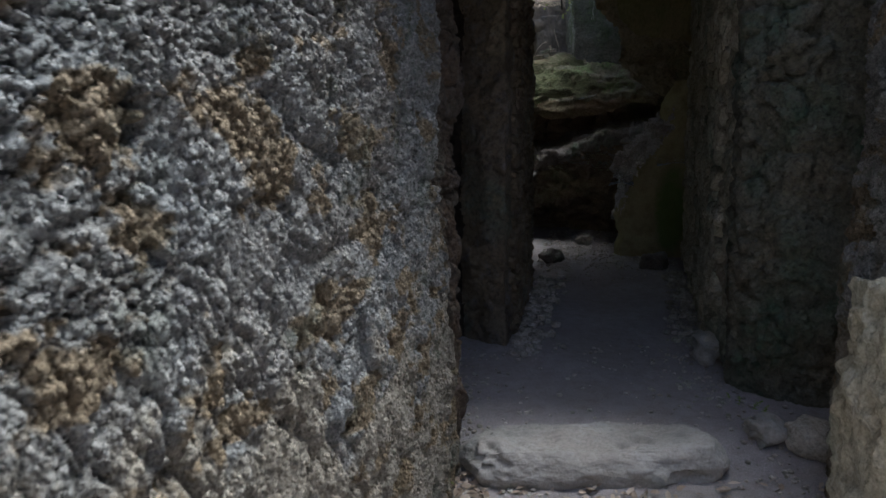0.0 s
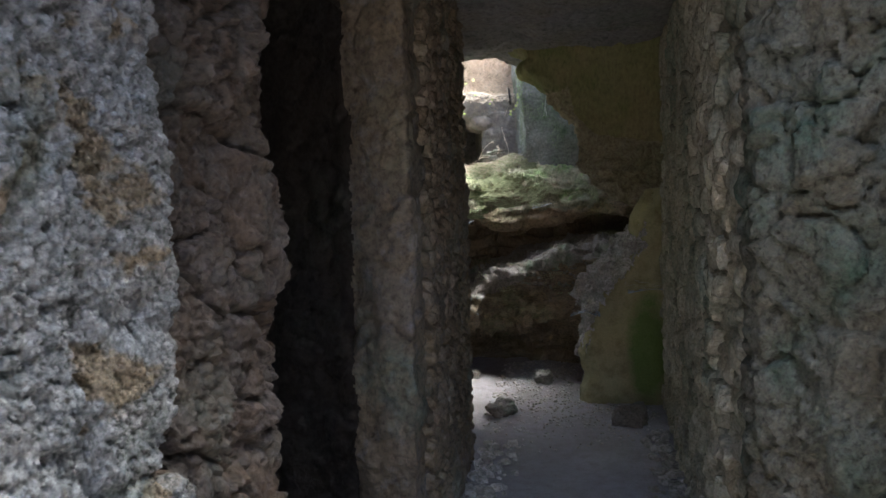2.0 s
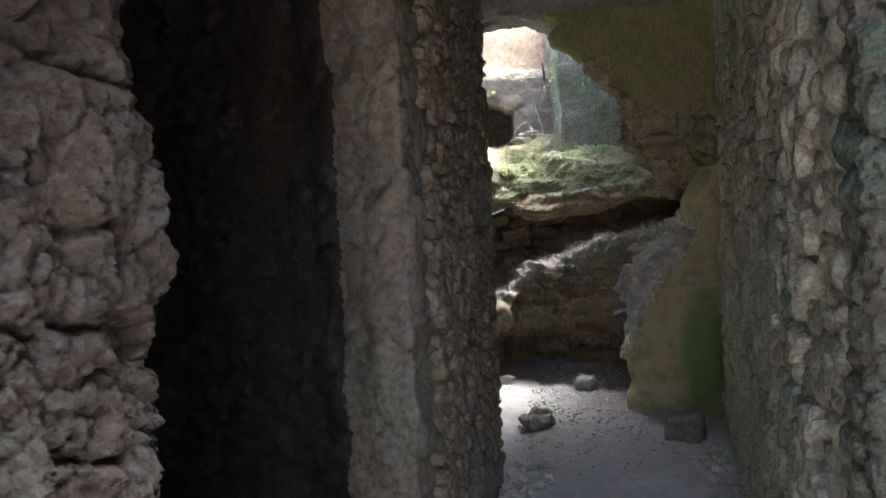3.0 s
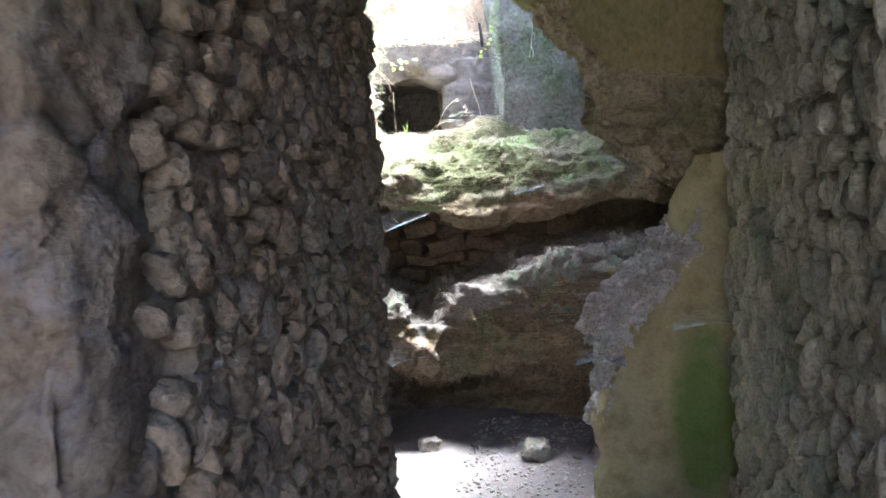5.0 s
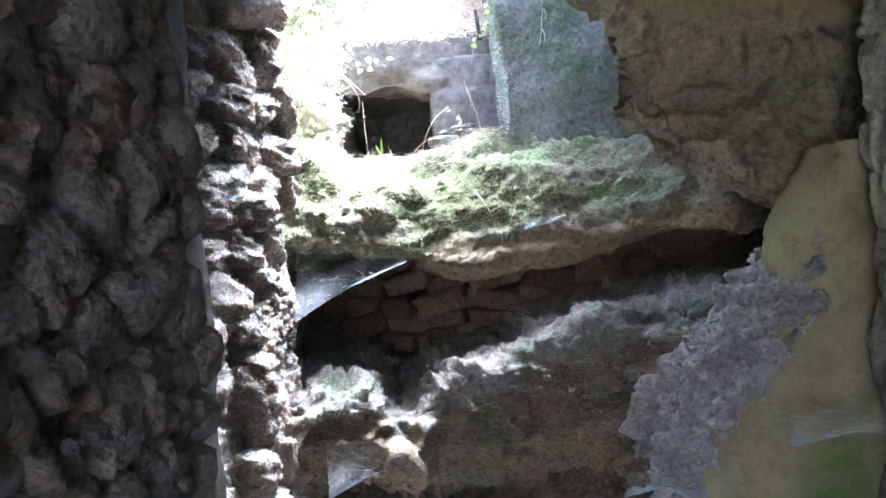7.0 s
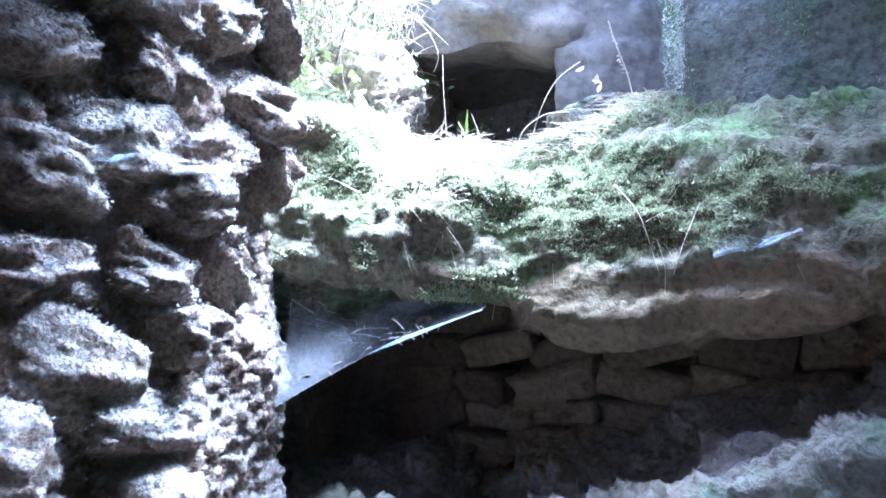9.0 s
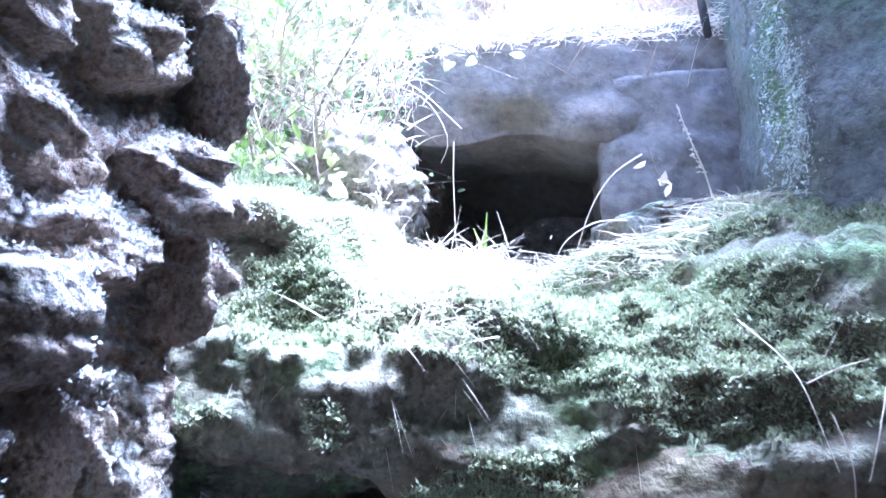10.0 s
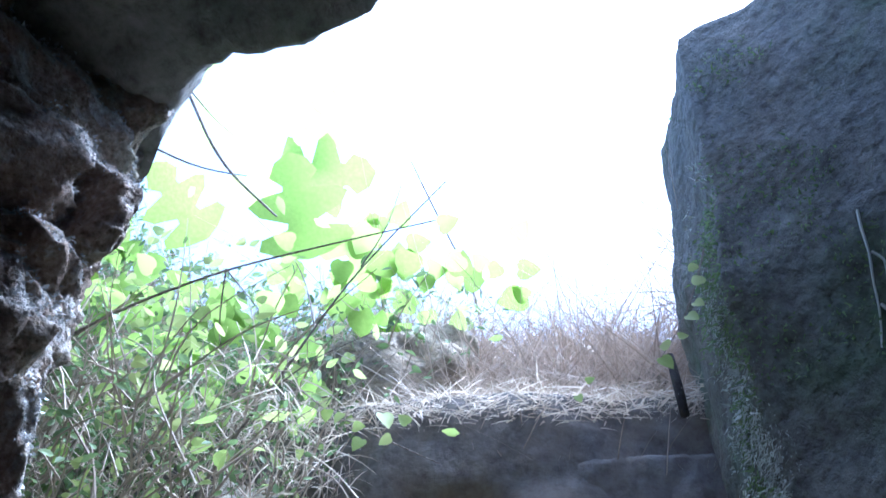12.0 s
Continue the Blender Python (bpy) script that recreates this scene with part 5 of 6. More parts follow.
tips = nor * 0.5 + rng.normal(size=pts.shape) * 0.5 + [0, 0, -0.5]
g.put(*blades(pts, pts + tips * rng.uniform(0.003, 0.009, len(pts))[:, None], rng.uniform(0.0015, 0.003, len(pts)), 0.002, 3))
thing("lichen", g.mesh("lichen", M_LICHEN, False), "pale ragged lichen along the edge of the dark pier", "lichen", "stuff")

pts, nor = on_mesh(wall_pier, 14000, lambda p, n: (p[:, 1] < 8.75) & (p[:, 0] < 2.3) & (p[:, 2] < 3.2) & (fbm(p, 4, 4, 218) > 0.15))
pts = pts + rng.normal(size=pts.shape) * [0.010, 0.004, 0.010]
g = Gather()
g.put(*blades(pts, pts + (nor * 0.7 + rng.normal(size=pts.shape) * 0.5 + [0, 0, -0.3]) * rng.uniform(0.004, 0.012, len(pts))[:, None], rng.uniform(0.003, 0.006, len(pts)), 0.002, 3))
thing("pier_moss", g.mesh("pier_moss", M_BUSH, False), "dark green moss in patches on the dark pier", "moss", "stuff")

# lichen tufts on the upper sides of the broken wall's stones
g = Gather()
for stone in wall_chamber.children:
    me = stone.data
    co, nr = np.empty(len(me.vertices) * 3), np.empty(len(me.vertices) * 3)
    me.vertices.foreach_get("co", co)
    me.vertices.foreach_get("normal", nr)
    m = np.array(stone.matrix_basis)
    co = co.reshape(-1, 3) @ m[:3, :3].T + m[:3, 3]
    nr = nr.reshape(-1, 3) @ np.linalg.inv(m[:3, :3])
    nr /= np.linalg.norm(nr, axis=1, keepdims=True)
    ok = np.nonzero((nr @ np.array([0.42, 0.1, 0.9]) + 0.9 * fbm(co, 11, 3, 219) > 0.45) & (nr[:, 2] > 0.15) & (co[:, 2] > 0.8))[0]
    if len(ok) == 0:
        continue
    pick = rng.choice(ok, min(1500, 3 * len(ok)))
    p, d = co[pick] + rng.normal(size=(len(pick), 3)) * 0.005, nr[pick]
    g.put(*blades(p - d * 0.003, p + (d * 0.8 + rng.normal(size=p.shape) * 0.5) * rng.uniform(0.001, 0.0035, len(p))[:, None], rng.uniform(0.004, 0.008, len(p)), 0.001, 3))
thing("stone_lichen", g.mesh("stone_lichen", M_TUFT, False), "crisp pale lichen on the upper sides of the rubble", "lichen", "stuff")

# scrub on the left of the hole: tangled stems with small leaves
stems, leaves = Gather(), Gather()
pts, nor = on_grid(BANK, 1500, lambda p, n: (p[:, 0] > -1.2) & (p[:, 0] < 0.62) & (p[:, 1] > 8.5) & (p[:, 1] < 10.6) & (p[:, 2] > 1.95))
for p in pts:
    L = rng.uniform(0.15, 0.55)
    way = np.array([rng.normal() * 0.5 + 0.15, rng.normal() * 0.4 - 0.25, rng.uniform(0.5, 1.1)])
    way *= L / np.linalg.norm(way)
    mid = p + way * 0.5 + rng.normal(size=3) * 0.04
    line = sweep([p - [0, 0, 0.02], mid, p + way + [0, 0, -0.15 * L]], 8)
    stems.put(*tube(line, np.linspace(0.0030, 0.0008, 8) * rng.uniform(0.5, 1.2), 4))
    for _ in range(rng.integers(4, 14)):
        q = line[rng.integers(2, 8)] + rng.normal(size=3) * 0.012
        leaves.put(*leaf("plain", q, rng.uniform(0.016, 0.045), rng.normal(size=3) + [0, -0.6, 0.8], rng.uniform(0, 6.28)))
for k in range(620):
    p = np.array([rng.uniform(-0.35, 0.60), rng.uniform(8.5, 9.1), rng.uniform(2.1, 2.5)])
    L = rng.uniform(0.12, 0.4)
    way = np.array([rng.normal() * 0.6, rng.normal() * 0.3 - 0.1, rng.uniform(0.3, 1.0)])
    way *= L / np.linalg.norm(way)
    line = sweep([p, p + way * 0.5 + rng.normal(size=3) * 0.03, p + way + [0, 0, -0.1 * L]], 8)
    stems.put(*tube(line, np.linspace(0.0025, 0.0008, 8), 4))
    for _ in range(rng.integers(2, 10)):
        leaves.put(*leaf("plain", line[rng.integers(2, 8)] + rng.normal(size=3) * 0.012, rng.uniform(0.012, 0.03), rng.normal(size=3) + [0, -0.6, 0.8], rng.uniform(0, 6.28)))
young = Gather()
for k in range(1100):
    p = np.array([rng.uniform(-0.5, 0.62), rng.uniform(8.5, 9.3), 0])
    p[2] = 2.2 + 0.75 * rng.random() ** 1.5 - 0.35 * max(0.0, p[0] - 0.2)
    young.put(*leaf("ivy" if k % 3 else "plain", p, rng.uniform(0.016, 0.042), rng.normal(size=3) * 0.6 + [0, -0.6, 0.3], rng.uniform(0, 6.28)))
scrub = thing("scrub", None, "tangled dry scrub with small grey-green leaves on the bank", "shrub")
part("stem_tangle", stems.mesh("stem_tangle", M_STEM, False), scrub, "pale dry stems", "stuff")
part("foliage", leaves.mesh("foliage", M_BUSH, False), scrub, "small grey-green leaves", "stuff")
part("young_foliage", young.mesh("young_foliage", M_LEAF_YELLOW, False), scrub, "bright yellow-green young leaves", "stuff")


def creeper(name, stem, radius, leaf_kind, leaf_mat, leaf_at, sizes, label, category, facing, twigs=()):
    """A branch with single leaves, each leaf a part."""
    line = sweep(stem, 20)
    ob = thing(name, None, label, category)
    ob.matrix_basis = Matrix.Translation(line[0])
    base = np.array(line[0])
    v, f = tube(line - base, np.linspace(radius, radius * 0.35, 20), 6)
    part("stem", mesh_from("stem", v, f, M_BARK), ob)
    for twig in twigs:
        v, f = tube(sweep(twig, 8) - base, np.linspace(radius * 0.5, radius * 0.2, 8), 5)
        part("twig", mesh_from("twig", v, f, M_BARK), ob)
    r = random.Random(len(leaf_at) * 7 + int(radius * 1e4))
    for at in leaf_at:
        way = Vector(facing) + Vector((r.uniform(-0.35, 0.35), r.uniform(-0.25, 0.25), r.uniform(-0.25, 0.25)))
        v, f = leaf(leaf_kind, np.array(at) - base, r.uniform(*sizes), way, r.uniform(0, 6.28))
        part("leaf", mesh_from("leaf", v, f, leaf_mat), ob)
    return ob


def scatter(centre, spread, count, seed):
    r = np.random.default_rng(seed)
    return np.array(centre) + r.normal(size=(count, 3)) * np.array(spread)


creeper("vine", [(0.02, 8.56, 2.46), (0.29, 8.55, 2.62), (0.51, 8.55, 2.70), (0.74, 8.55, 2.74), (0.93, 8.55, 2.77)], 0.004, "ivy", M_LEAF,
        np.vstack([scatter((-0.12, 9.0, 3.05), (0.10, 0.10, 0.09), 34, 1), scatter((0.14, 9.0, 2.92), (0.12, 0.1, 0.07), 34, 2), scatter((0.36, 8.95, 2.86), (0.10, 0.1, 0.06), 18, 3), scatter((-0.5, 9.5, 3.4), (0.15, 0.12, 0.14), 16, 4), scatter((0.3, 8.9, 2.75), (0.25, 0.15, 0.10), 40, 14)]), (0.035, 0.075),
        "green vine branch with broad leaves across the sky hole", "vine", (0.1, -0.5, -0.7),
        [[(0.29, 8.55, 2.62), (0.0, 9.1, 3.1), (-0.35, 9.55, 3.45)], [(0.51, 8.55, 2.70), (0.3, 9.1, 3.0), (-0.05, 9.65, 3.45)], [(0.51, 8.55, 2.70), (0.46, 8.66, 2.60), (0.52, 8.70, 2.50)]])
creeper("fig_branch", [(0.10, 8.62, 3.52), (0.19, 8.6, 3.42), (0.33, 8.6, 3.16), (0.42, 8.6, 3.03), (0.56, 8.6, 2.88)], 0.007, "fig", M_LEAF,
        [(0.10, 9.0, 3.90), (0.30, 9.0, 3.45), (0.42, 9.05, 3.62), (-0.1, 9.0, 4.0), (-0.17, 9.0, 3.35), (0.12, 9.0, 3.22), (0.46, 9.0, 3.10), (0.16, 9.1, 3.66), (0.5, 9.1, 3.3)], (0.19, 0.30),
        "fig branch with large lobed leaves against the sky", "branch", (0.0, -0.45, -0.8),
        [[(0.16, 8.6, 3.18), (0.32, 8.6, 3.07), (0.46, 8.6, 3.02)], [(0.19, 8.6, 3.42), (0.10, 8.85, 3.6), (0.02, 9.1, 3.8)]])
creeper("fig_branch", [(0.8, 9.9, 3.3), (0.75, 9.8, 3.6), (0.62, 9.6, 3.85), (0.55, 9.5, 4.0)], 0.006, "ivy", M_LEAF,
        np.vstack([scatter((0.72, 9.3, 3.3), (0.18, 0.12, 0.12), 14, 5), scatter((1.0, 9.2, 3.2), (0.09, 0.1, 0.06), 5, 7), scatter((0.6, 9.2, 3.15), (0.14, 0.12, 0.09), 30, 6)]), (0.05, 0.10),
        "young branch with rounded green leaves behind the bank", "branch", (0.0, -0.6, -0.6))
creeper("ivy", [(0.52, 8.74, 2.62), (0.58, 8.73, 2.57), (0.67, 8.73, 2.49), (0.77, 8.73, 2.43), (0.92, 8.73, 2.355)], 0.0022, "ivy", M_LEAF_YELLOW,
        [(0.60, 8.72, 2.56), (0.645, 8.72, 2.53), (0.67, 8.72, 2.51), (0.70, 8.72, 2.47), (0.73, 8.72, 2.46), (0.755, 8.72, 2.43), (0.775, 8.72, 2.405), (0.83, 8.72, 2.405), (0.86, 8.72, 2.43), (0.81, 8.72, 2.455), (0.69, 8.72, 2.495), (0.62, 8.72, 2.545)], (0.022, 0.038),
        "ivy shoot with yellow-green leaves hanging over the dark opening", "ivy", (0.2, -0.9, 0.2))
creeper("ivy", [(1.41, 8.58, 2.66), (1.385, 8.57, 2.58), (1.35, 8.57, 2.50), (1.30, 8.58, 2.43)], 0.002, "ivy", M_LEAF_YELLOW,
        [(1.385, 8.56, 2.60), (1.39, 8.56, 2.57), (1.375, 8.56, 2.535), (1.34, 8.56, 2.47), (1.325, 8.56, 2.455), (1.31, 8.57, 2.44), (1.36, 8.56, 2.51), (1.18, 8.9, 2.60), (1.16, 8.9, 2.57)], (0.015, 0.028),
        "small ivy climbing the edge of the dark pier", "ivy", (-0.2, -0.9, 0.2))
creeper("sapling", [(0.44, 8.74, 2.22), (0.50, 8.7, 2.36), (0.58, 8.7, 2.50), (0.65, 8.7, 2.65), (0.73, 8.7, 2.80), (0.90, 8.72, 3.05)], 0.004, "plain", M_LEAF_YELLOW,
        scatter((0.55, 8.75, 2.72), (0.2, 0.1, 0.16), 40, 9), (0.03, 0.055), "thin grey sapling with sparse yellow-green leaves", "sapling", (0.1, -0.5, -0.5),
        [[(0.65, 8.7, 2.65), (0.60, 8.72, 2.80), (0.50, 8.74, 2.95)], [(0.58, 8.7, 2.50), (0.66, 8.68, 2.56), (0.80, 8.66, 2.60)], [(0.73, 8.7, 2.80), (0.78, 8.7, 2.90), (0.80, 8.7, 3.04)]])


def stalks(name, lines, radius, mat, label, category):
    ob = thing(name, None, label, category)
    base = np.array(lines[0][0], float)
    ob.matrix_basis = Matrix.Translation(base)
    for line in lines:
        v, f = tube(sweep(line, 12) - base, np.linspace(radius, radius * 0.5, 12), 5)
        part("stalk", mesh_from("stalk", v, f, mat), ob)
    return ob


stake = thing("stake", mesh_from("stake", *tube([(1.374, 9.0, 2.56), (1.373, 9.0, 2.565), (1.369, 9.01, 2.64), (1.363, 9.02, 2.725), (1.362, 9.02, 2.73)], [0.001, 0.010, 0.011, 0.009, 0.001], 7), M_SHADE_DARK), "short dark weathered stake leaning at the end of the bank", "stake")
stalks("dry_cane", [[(0.12, 8.6, 2.32), (0.15, 8.6, 2.55), (0.18, 8.6, 2.74)], [(0.25, 8.6, 2.45), (0.27, 8.6, 2.59), (0.285, 8.6, 2.68)], [(0.20, 8.62, 2.4), (0.25, 8.6, 2.58), (0.27, 8.6, 2.70)]], 0.0045, M_STRAW, "pale dry canes standing in the scrub", "cane")
stalks("hanging_straw", [[(0.58, 8.85, 2.47), (0.68, 8.85, 2.41), (0.78, 8.85, 2.30)], [(0.58, 8.86, 2.44), (0.66, 8.85, 2.41), (0.71, 8.85, 2.37), (0.76, 8.85, 2.27), (0.73, 8.85, 2.22)],
                         [(0.76, 8.85, 2.27), (0.758, 8.85, 2.17), (0.765, 8.85, 2.0)]], 0.0018, M_STRAW, "long pale straws hanging before the dark opening", "straw")
stalks("bent_straw", [[(1.18, 8.85, 2.21), (1.11, 8.85, 2.17), (1.06, 8.85, 2.09), (1.03, 8.85, 2.0)], [(1.14, 8.85, 2.06), (1.07, 8.85, 2.065), (1.0, 8.85, 2.02), (0.985, 8.85, 1.98)]], 0.0022, M_STRAW, "bent dry straws at the dark opening", "straw")
stalks("root", [[(1.25, 8.36, 1.76), (1.30, 8.27, 1.68), (1.33, 8.25, 1.55)], [(1.43, 8.30, 1.70), (1.40, 8.27, 1.64), (1.38, 8.24, 1.60), (1.36, 8.24, 1.54)], [(1.31, 8.27, 1.66), (1.35, 8.26, 1.68), (1.39, 8.27, 1.69)], [(1.33, 8.25, 1.62), (1.345, 8.24, 1.56), (1.34, 8.24, 1.50)]], 0.0012, M_STRAW, "forked pale root hanging from the mossy lip", "root")
stalks("root", [[(0.77, 8.62, 1.94), (0.765, 8.50, 1.82), (0.76, 8.42, 1.70)], [(0.66, 8.55, 1.92), (0.70, 8.50, 1.90), (0.76, 8.50, 1.915)], [(0.68, 8.54, 1.94), (0.685, 8.50, 1.86)]], 0.0014, M_STRAW, "pale dead twigs caught on the mossy slope", "root")
stalks("root", [[(1.636, 8.488, 2.635), (1.628, 8.487, 2.59), (1.634, 8.489, 2.55), (1.620, 8.498, 2.505), (1.623, 8.499, 2.46), (1.604, 8.504, 2.39)], [(1.634, 8.489, 2.55), (1.645, 8.484, 2.53), (1.640, 8.486, 2.50)], [(1.623, 8.499, 2.46), (1.632, 8.490, 2.43), (1.626, 8.492, 2.40)]], 0.0028, M_LICHEN, "pale roots hanging down the dark pier", "root")
g = Gather()
for k in range(34):
    x = rng.uniform(0.55, 1.7)
    y = float(np.interp(x, BX, lip_y))
    z = float(np.interp(x, BX, crest_z)) - rng.uniform(0.05, 0.35)
    p0 = np.array([x, y + 0.30 - 0.6 * (1.95 - z), z + 0.02])
    line = sweep([p0, p0 + [rng.normal() * 0.04, -0.04, -0.05], p0 + [rng.normal() * 0.08, -0.05, -rng.uniform(0.08, 0.18)]], 7)
    g.put(*tube(line, 0.0008, 4))
thing("rootlets", g.mesh("rootlets", M_STRAW, False), "fine pale rootlets trailing over the mossy slope", "root", "stuff")
stalks("seed_stalk", [[(1.335, 8.9, 2.08), (1.32, 8.9, 2.18), (1.29, 8.9, 2.26), (1.27, 8.9, 2.345)]], 0.0025, M_STRAW, "dry seed stalk beside the opening", "weed")
g = Gather()
for k in range(40):
    s = rng.uniform(0.35, 1)
    p = np.array([1.335, 8.9, 2.08]) * (1 - s) + np.array([1.27, 8.9, 2.345]) * s
    g.put(*leaf("plain", p, rng.uniform(0.008, 0.014), rng.normal(size=3), rng.uniform(0, 6)))
thing("seed_heads", g.mesh("seed_heads", M_STRAW, False), "dry seed heads on the stalk", "weed", "stuff")

dead_plant = stalks("dead_plant", [[(1.25, 8.88, 2.08), (1.215, 8.88, 2.16), (1.20, 8.88, 2.235)]], 0.002, M_BARK, "withered brown plant with curled leaves", "weed")
for k in range(6):
    v, f = leaf("plain", np.array([-0.035 + 0.012 * rng.normal(), 0, 0.07 + 0.03 * rng.normal()]), 0.035, rng.normal(size=3), rng.uniform(0, 6), 0.5)
    part("leaf", mesh_from("leaf", v, f, M_STRAW), dead_plant)

sprout = thing("sprout", None, "two bright green blades sprouting at the crest", "sprout")
for a, b in (((0.85, 8.8, 1.95), (0.81, 8.8, 2.045)), ((0.86, 8.8, 1.95), (0.885, 8.8, 2.035)), ((0.83, 8.8, 1.95), (0.84, 8.8, 2.08))):
    v, f = blade(a, b, 0.014, 0.0, 5)
    part("leaf", mesh_from("leaf", v, f, M_LEAF), sprout)


def fern(root, way, size, label):
    """A small frond with paired leaflets."""
    ob = thing("fern", None, label, "fern")
    ob.matrix_basis = Matrix.Translation(root)
    way = np.array(way, float) / np.linalg.norm(way)
    sidew = np.cross(way, [0, -1, 0.3])
    sidew /= np.linalg.norm(sidew)
    line = np.array([way * size * s + np.array([0, 0, 0.15 * size * math.sin(3 * s)]) for s in np.linspace(0, 1, 9)])
    v, f = tube(line, 0.0012, 4)
    part("stalk", mesh_from("stalk", v, f, M_LEAF), ob)
    g = Gather()
    for k in range(1, 9):
        for sgn in (-1, 1):
            d = sgn * sidew + way * 0.5
            L = size * 0.28 * (1 - 0.09 * k)
            g.put(*blade(line[k], line[k] + d * L, L * 0.45, 0.0, 4))
    part("frond", g.mesh("frond", M_LEAF, False), ob)
    return ob


fern((1.35, 8.72, 1.97), (0.8, -0.2, 0.55), 0.10, "small green fern on the crest by the pier")
for k in range(5):
    fern((0.30 + 0.035 * k, 8.58, 2.13), (0.5 + 0.2 * rng.normal(), -0.5, 0.6), 0.07, "small pale fern growing on the mossy bank")
for k, (x, y) in enumerate(((-0.10, 2.86), (-0.06, 2.95), (-0.13, 2.78), (-0.02, 3.02), (0.03, 3.12), (-0.04, 2.9), (0.02, 2.96), (1.45, 3.62), (1.49, 3.56), (1.43, 3.7), (1.52, 3.5), (0.0, 3.2))):
    fern((x, y, floor_at(x, y)), (0.5 * math.cos(2.4 * k), -0.4, 0.7 + 0.1 * (k % 4)), 0.05 + 0.012 * (k % 3), "small green weed at the foot of the wall")


# spider webs: thin sagging sheets hung between rock edges
def web(corners, sag, label, n=16, straws=0):
    """A sheet of silk between two edges: corners a, b (upper edge) and d, c (lower edge), its lower edge drawn in."""
    a, b, c, d = [np.array(p, float) for p in corners]
    mid = (a + b + c + d) / 4
    nor = np.cross(b - a, d - a)
    nor /= max(np.linalg.norm(nor), 1e-9)
    rows = []
    for u in np.linspace(0, 1, n):
        row = []
        for v in np.linspace(0, 1, n):
            p = a * (1 - u) * (1 - v) + b * u * (1 - v) + c * u * v + d * (1 - u) * v
            p = p + (mid - p) * 0.45 * (4 * u * (1 - u)) * v ** 2
            p = p + np.array([0, 0, -sag]) * (4 * u * (1 - u)) * (4 * v * (1 - v)) + nor * 0.01 * math.sin(7 * u + 5 * v)
            row.append(p)
        rows.append(row)
    P = np.array(rows)
    v = P.reshape(-1, 3)
    base = v.mean(0)
    ob = thing("spider_web", mesh_from("spider_web", v - base, grid_faces(n, n), M_WEB), label, "web", "", "spider webs")
    ob.matrix_basis = Matrix.Translation(base)
    drop = np.tile(np.linspace(0, 1, n), n)
    across = np.repeat(np.linspace(0, 1, n), n)
    dense = ob.data.attributes.new("dense", "FLOAT", "POINT")
    dense.data.foreach_set("value", (0.03 + 0.55 * smoothstep(drop + 0.10 * np.sin(9 * across), 0.25, 1.1)).astype(np.float32))
    r = random.Random(int(base[0] * 1000))
    for k in range(straws):
        u, w = r.uniform(0.1, 0.85), r.uniform(0.25, 0.95)
        q = P[int(u * (n - 1)), int(w * (n - 1))] - base
        way = np.array([r.uniform(-1, 1), 0.15 * r.uniform(-1, 1), r.uniform(-0.6, 0.8)]) * r.uniform(0.012, 0.032)
        bits, faces = tube(np.array([q - way, q + 0.15 * way + [0, 0, 0.003], q + way]), 0.0009, 4)
        part("straw", mesh_from("straw", bits, faces, M_STRAW), ob, "short dry straw caught in the silk")
    hems = [P[:, -1]] + [np.array([P[min(n - 1, max(0, int(k * r.uniform(0.8, 1.2) + off))), k] for k in range(n)]) for off in (-3, 0, 3)]
    for line in hems:
        v, f = tube(line - base, 0.0003, 4)
        part("thread", mesh_from("thread", v, f, M_SILK), ob, "single pale silk thread")
    return ob


web([(0.47, 8.30, 1.52), (0.94, 8.36, 1.49), (0.93, 8.33, 1.475), (0.46, 8.22, 1.27)], 0.02, "large bluish dusty spider web under the mossy lip", 24, 16)
web([(1.90, 6.95, 1.05), (2.24, 6.87, 1.13), (2.24, 6.80, 0.99), (1.92, 6.93, 0.97)], 0.015, "dusty spider web in the corner of the plastered wall", 16, 3)
web([(1.62, 7.20, 0.93), (1.76, 7.14, 0.90), (1.76, 7.10, 0.78), (1.56, 7.25, 0.77)], 0.01, "dusty spider web at the broken wall's edge")
web([(0.56, 8.12, 0.76), (0.90, 8.16, 0.74), (0.94, 8.15, 0.66), (0.56, 8.08, 0.57)], 0.012, "dusty spider web under the rubble ledge")
web([(1.44, 8.24, 1.62), (1.60, 8.18, 1.63), (1.60, 8.14, 1.61), (1.44, 8.20, 1.565)], 0.01, "small spider web under the mossy lip")
web([(0.26, 7.60, 1.61), (0.36, 7.66, 1.61), (0.34, 7.62, 1.57), (0.29, 7.58, 1.56)], 0.008, "small spider web between rubble stones")
web([(0.31, 7.72, 1.80), (0.42, 7.78, 1.80), (0.41, 7.74, 1.765), (0.33, 7.70, 1.76)], 0.006, "small spider web between rubble stones")

# a weathered rock standing out of the bank
v, f = stone_shape(51, 26, 0.55, 0.16)
v = v * np.array([0.44, 0.34, 0.46])
v = v + 0.02 * np.stack([fbm(v, 9, 4, 221 + k) for k in range(3)], 1)
rock = thing("bank_rock", mesh_from("bank_rock", v, f, M_ROCK), "weathered tan rock standing out of the overgrown bank", "rock")
rock.matrix_basis = pose(0.62, 9.48, 2.86, 6, -8, 25)

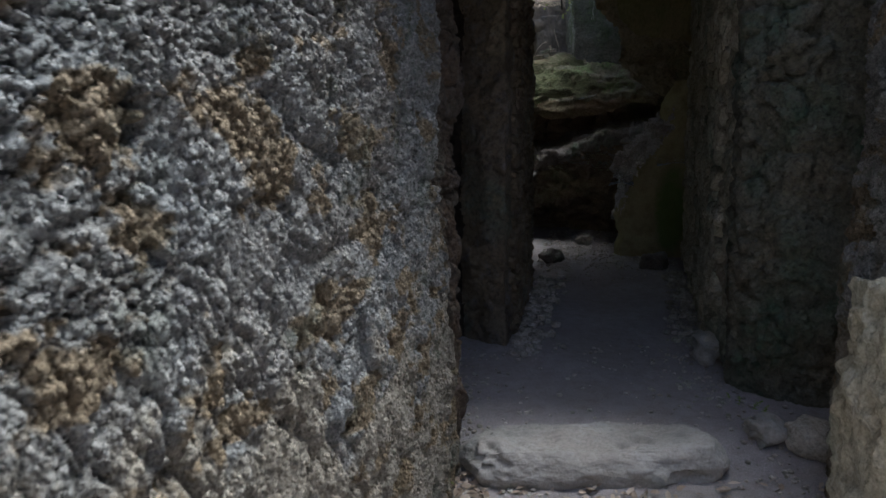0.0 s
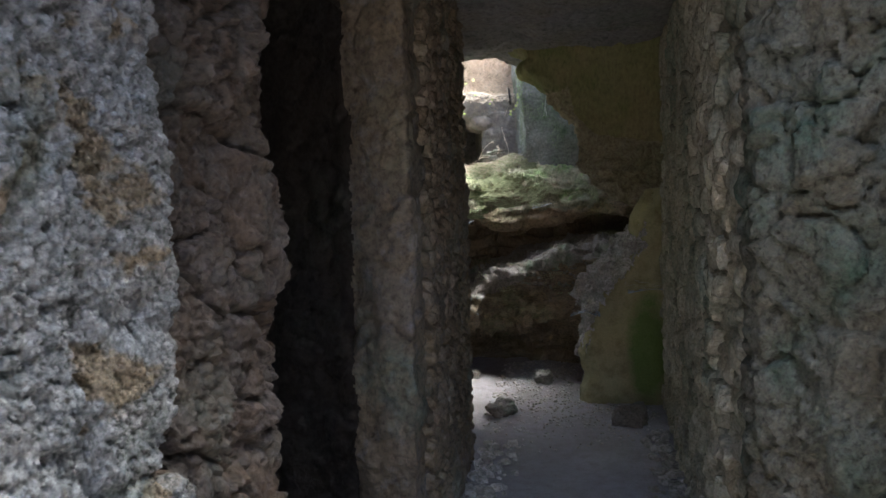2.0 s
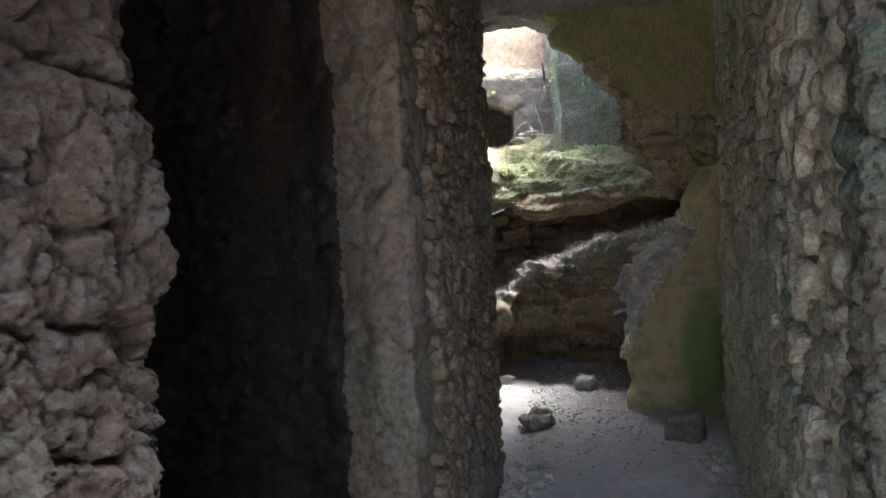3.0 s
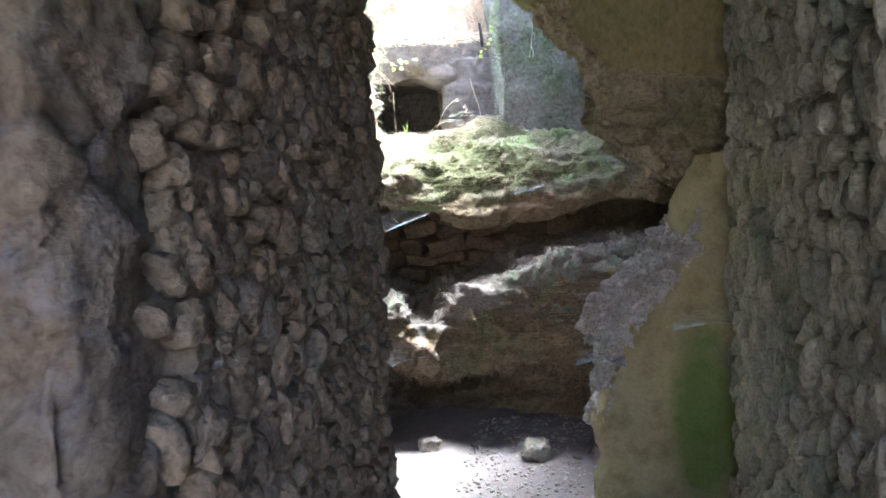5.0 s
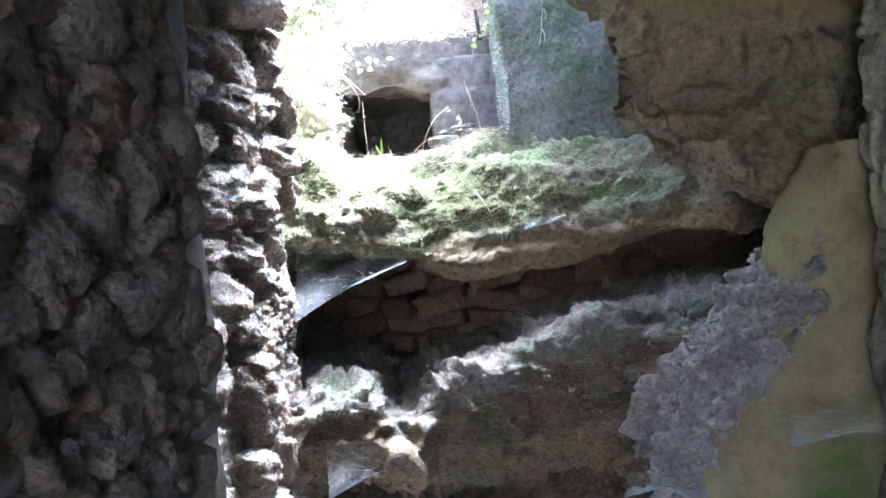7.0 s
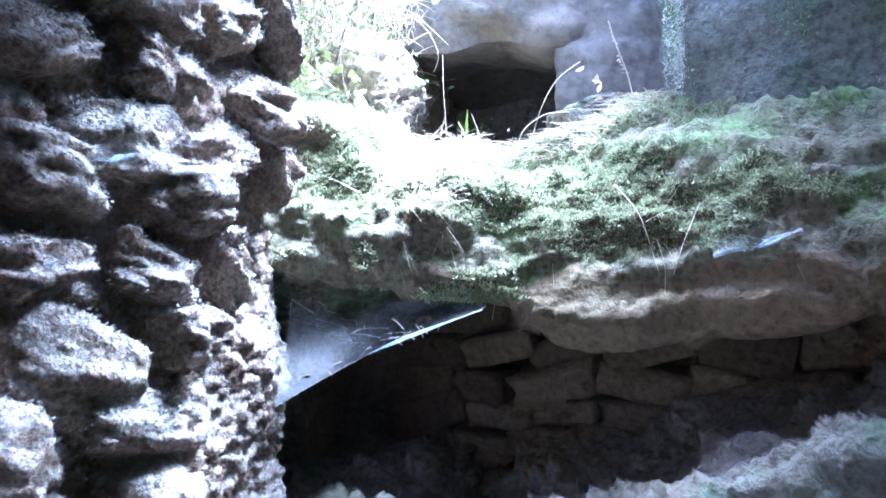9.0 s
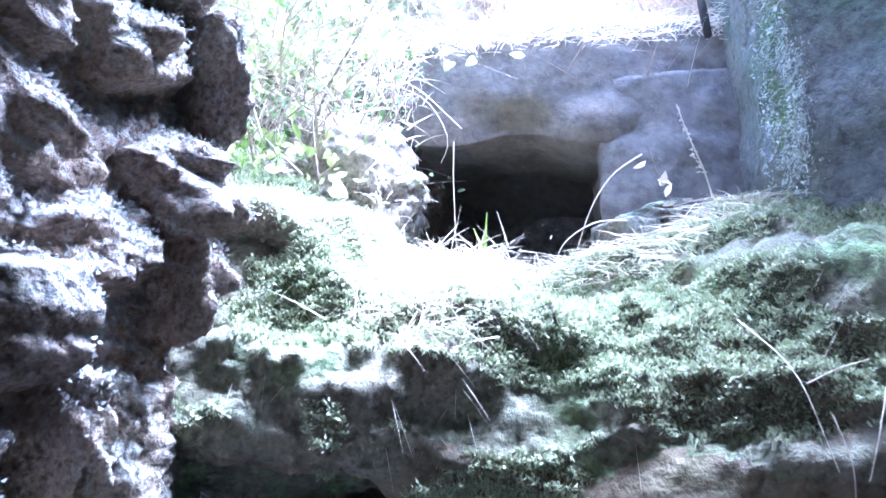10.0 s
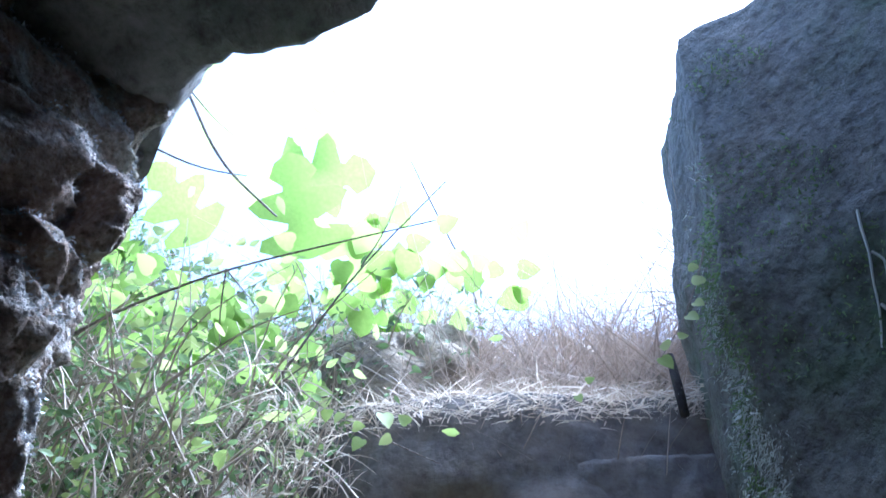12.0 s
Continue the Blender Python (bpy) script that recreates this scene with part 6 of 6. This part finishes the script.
# stones by the small opening
for at, size, seed in (((1.16, 8.97, 2.05), (0.16, 0.13, 0.07), 31), ((1.27, 8.98, 2.085), (0.13, 0.12, 0.05), 32), ((1.20, 8.99, 2.10), (0.13, 0.10, 0.035), 33), ((1.25, 8.99, 2.125), (0.10, 0.09, 0.03), 34)):
    v, f = stone_shape(seed, 8, 0.7, 0.08)
    ob = thing("loose_stone", mesh_from("loose_stone", v * np.array(size), f, M_DUST), "flat tan stone stacked beside the dark opening", "stone", "", "stones by the opening")
    ob.matrix_basis = pose(*at, 4, 3, 10 * seed)

# gravel and litter on the floor
g = Gather()
small = [stone_shape(200 + k, 2, 0.45, 0.14) for k in range(6)]
for k in range(2600):
    x = rng.uniform(0.55, 2.1)
    y = rng.choice([rng.uniform(6.2, 8.6), rng.uniform(6.6, 8.6), rng.uniform(7.0, 8.6)])
    if x < 0.2 + 0.21 * (y - 4.55) + 0.15 or x > 1.5 + 0.22 * (y - 4.0):
        continue
    s = rng.uniform(0.006, 0.022) * (1.8 if rng.random() < 0.06 else 1)
    v, f = small[rng.integers(6)]
    a = rng.uniform(0, 6.28)
    R = np.array([[math.cos(a), -math.sin(a), 0], [math.sin(a), math.cos(a), 0], [0, 0, 1]])
    g.put((v * [s, s * rng.uniform(0.6, 1), s * 0.6]) @ R.T + [x, y, floor_at(x, y) + s * 0.15], f)
for k in range(420):
    t = rng.random()
    y = rng.uniform(4.4, 6.4)
    x = 0.42 + 0.207 * (y - 4.55) + abs(rng.normal()) * 0.10 if t < 0.6 else 1.5 + 0.225 * (y - 4.08) - abs(rng.normal()) * 0.08
    s = rng.uniform(0.02, 0.06)
    v, f = small[rng.integers(6)]
    g.put(v * [s, s, s * 0.7] + [x, y, floor_at(x, y) + s * 0.2], f)
for k in range(700):
    x, y = rng.uniform(-0.05, 1.7), rng.uniform(2.4, 4.6)
    if rng.random() < 0.6:
        x = rng.choice([0.02 + abs(rng.normal()) * 0.10, 1.50 - abs(rng.normal()) * 0.12]) if y < 4.4 else x
    s = rng.uniform(0.006, 0.026)
    v, f = small[rng.integers(6)]
    g.put(v * [s, s, s * 0.6] + [x, y, floor_at(x, y) + s * 0.15], f)
thing("gravel", g.mesh("gravel", M_LEDGE), "pale gravel and broken stone scattered on the floor", "gravel", "stuff")

g = Gather()
for k in range(320):
    x, y = rng.uniform(-0.12, 0.16), rng.uniform(2.72, 3.1)
    if rng.random() < 0.3:
        x, y = rng.uniform(0.2, 1.6), rng.uniform(2.75, 2.95)
    g.put(*leaf("plain", (x, y, floor_at(x, y) + rng.uniform(0.004, 0.02)), rng.uniform(0.03, 0.06), (rng.normal() * 0.4, rng.normal() * 0.4, 1), rng.uniform(0, 6.28)))
thing("leaf_litter", g.mesh("leaf_litter", M_STEM, False), "dry brown leaf litter at the foot of the wall", "leaves", "stuff")

# loose stones on the rubble ledge
g = Gather()
pts, nor = on_grid(BACK, 500, lambda p, n: (p[:, 2] > 0.88) & (p[:, 2] < 1.36) & (p[:, 1] < 8.45) & (n[:, 2] < -0.35))
for p in pts:
    s = rng.uniform(0.008, 0.03)
    v, f = small[rng.integers(6)]
    g.put(v * [s, s, s * 0.8] + p, f)
thing("ledge_rubble", g.mesh("ledge_rubble", M_DUST), "dusty pale rubble lying on the rock ledge", "rubble", "stuff")
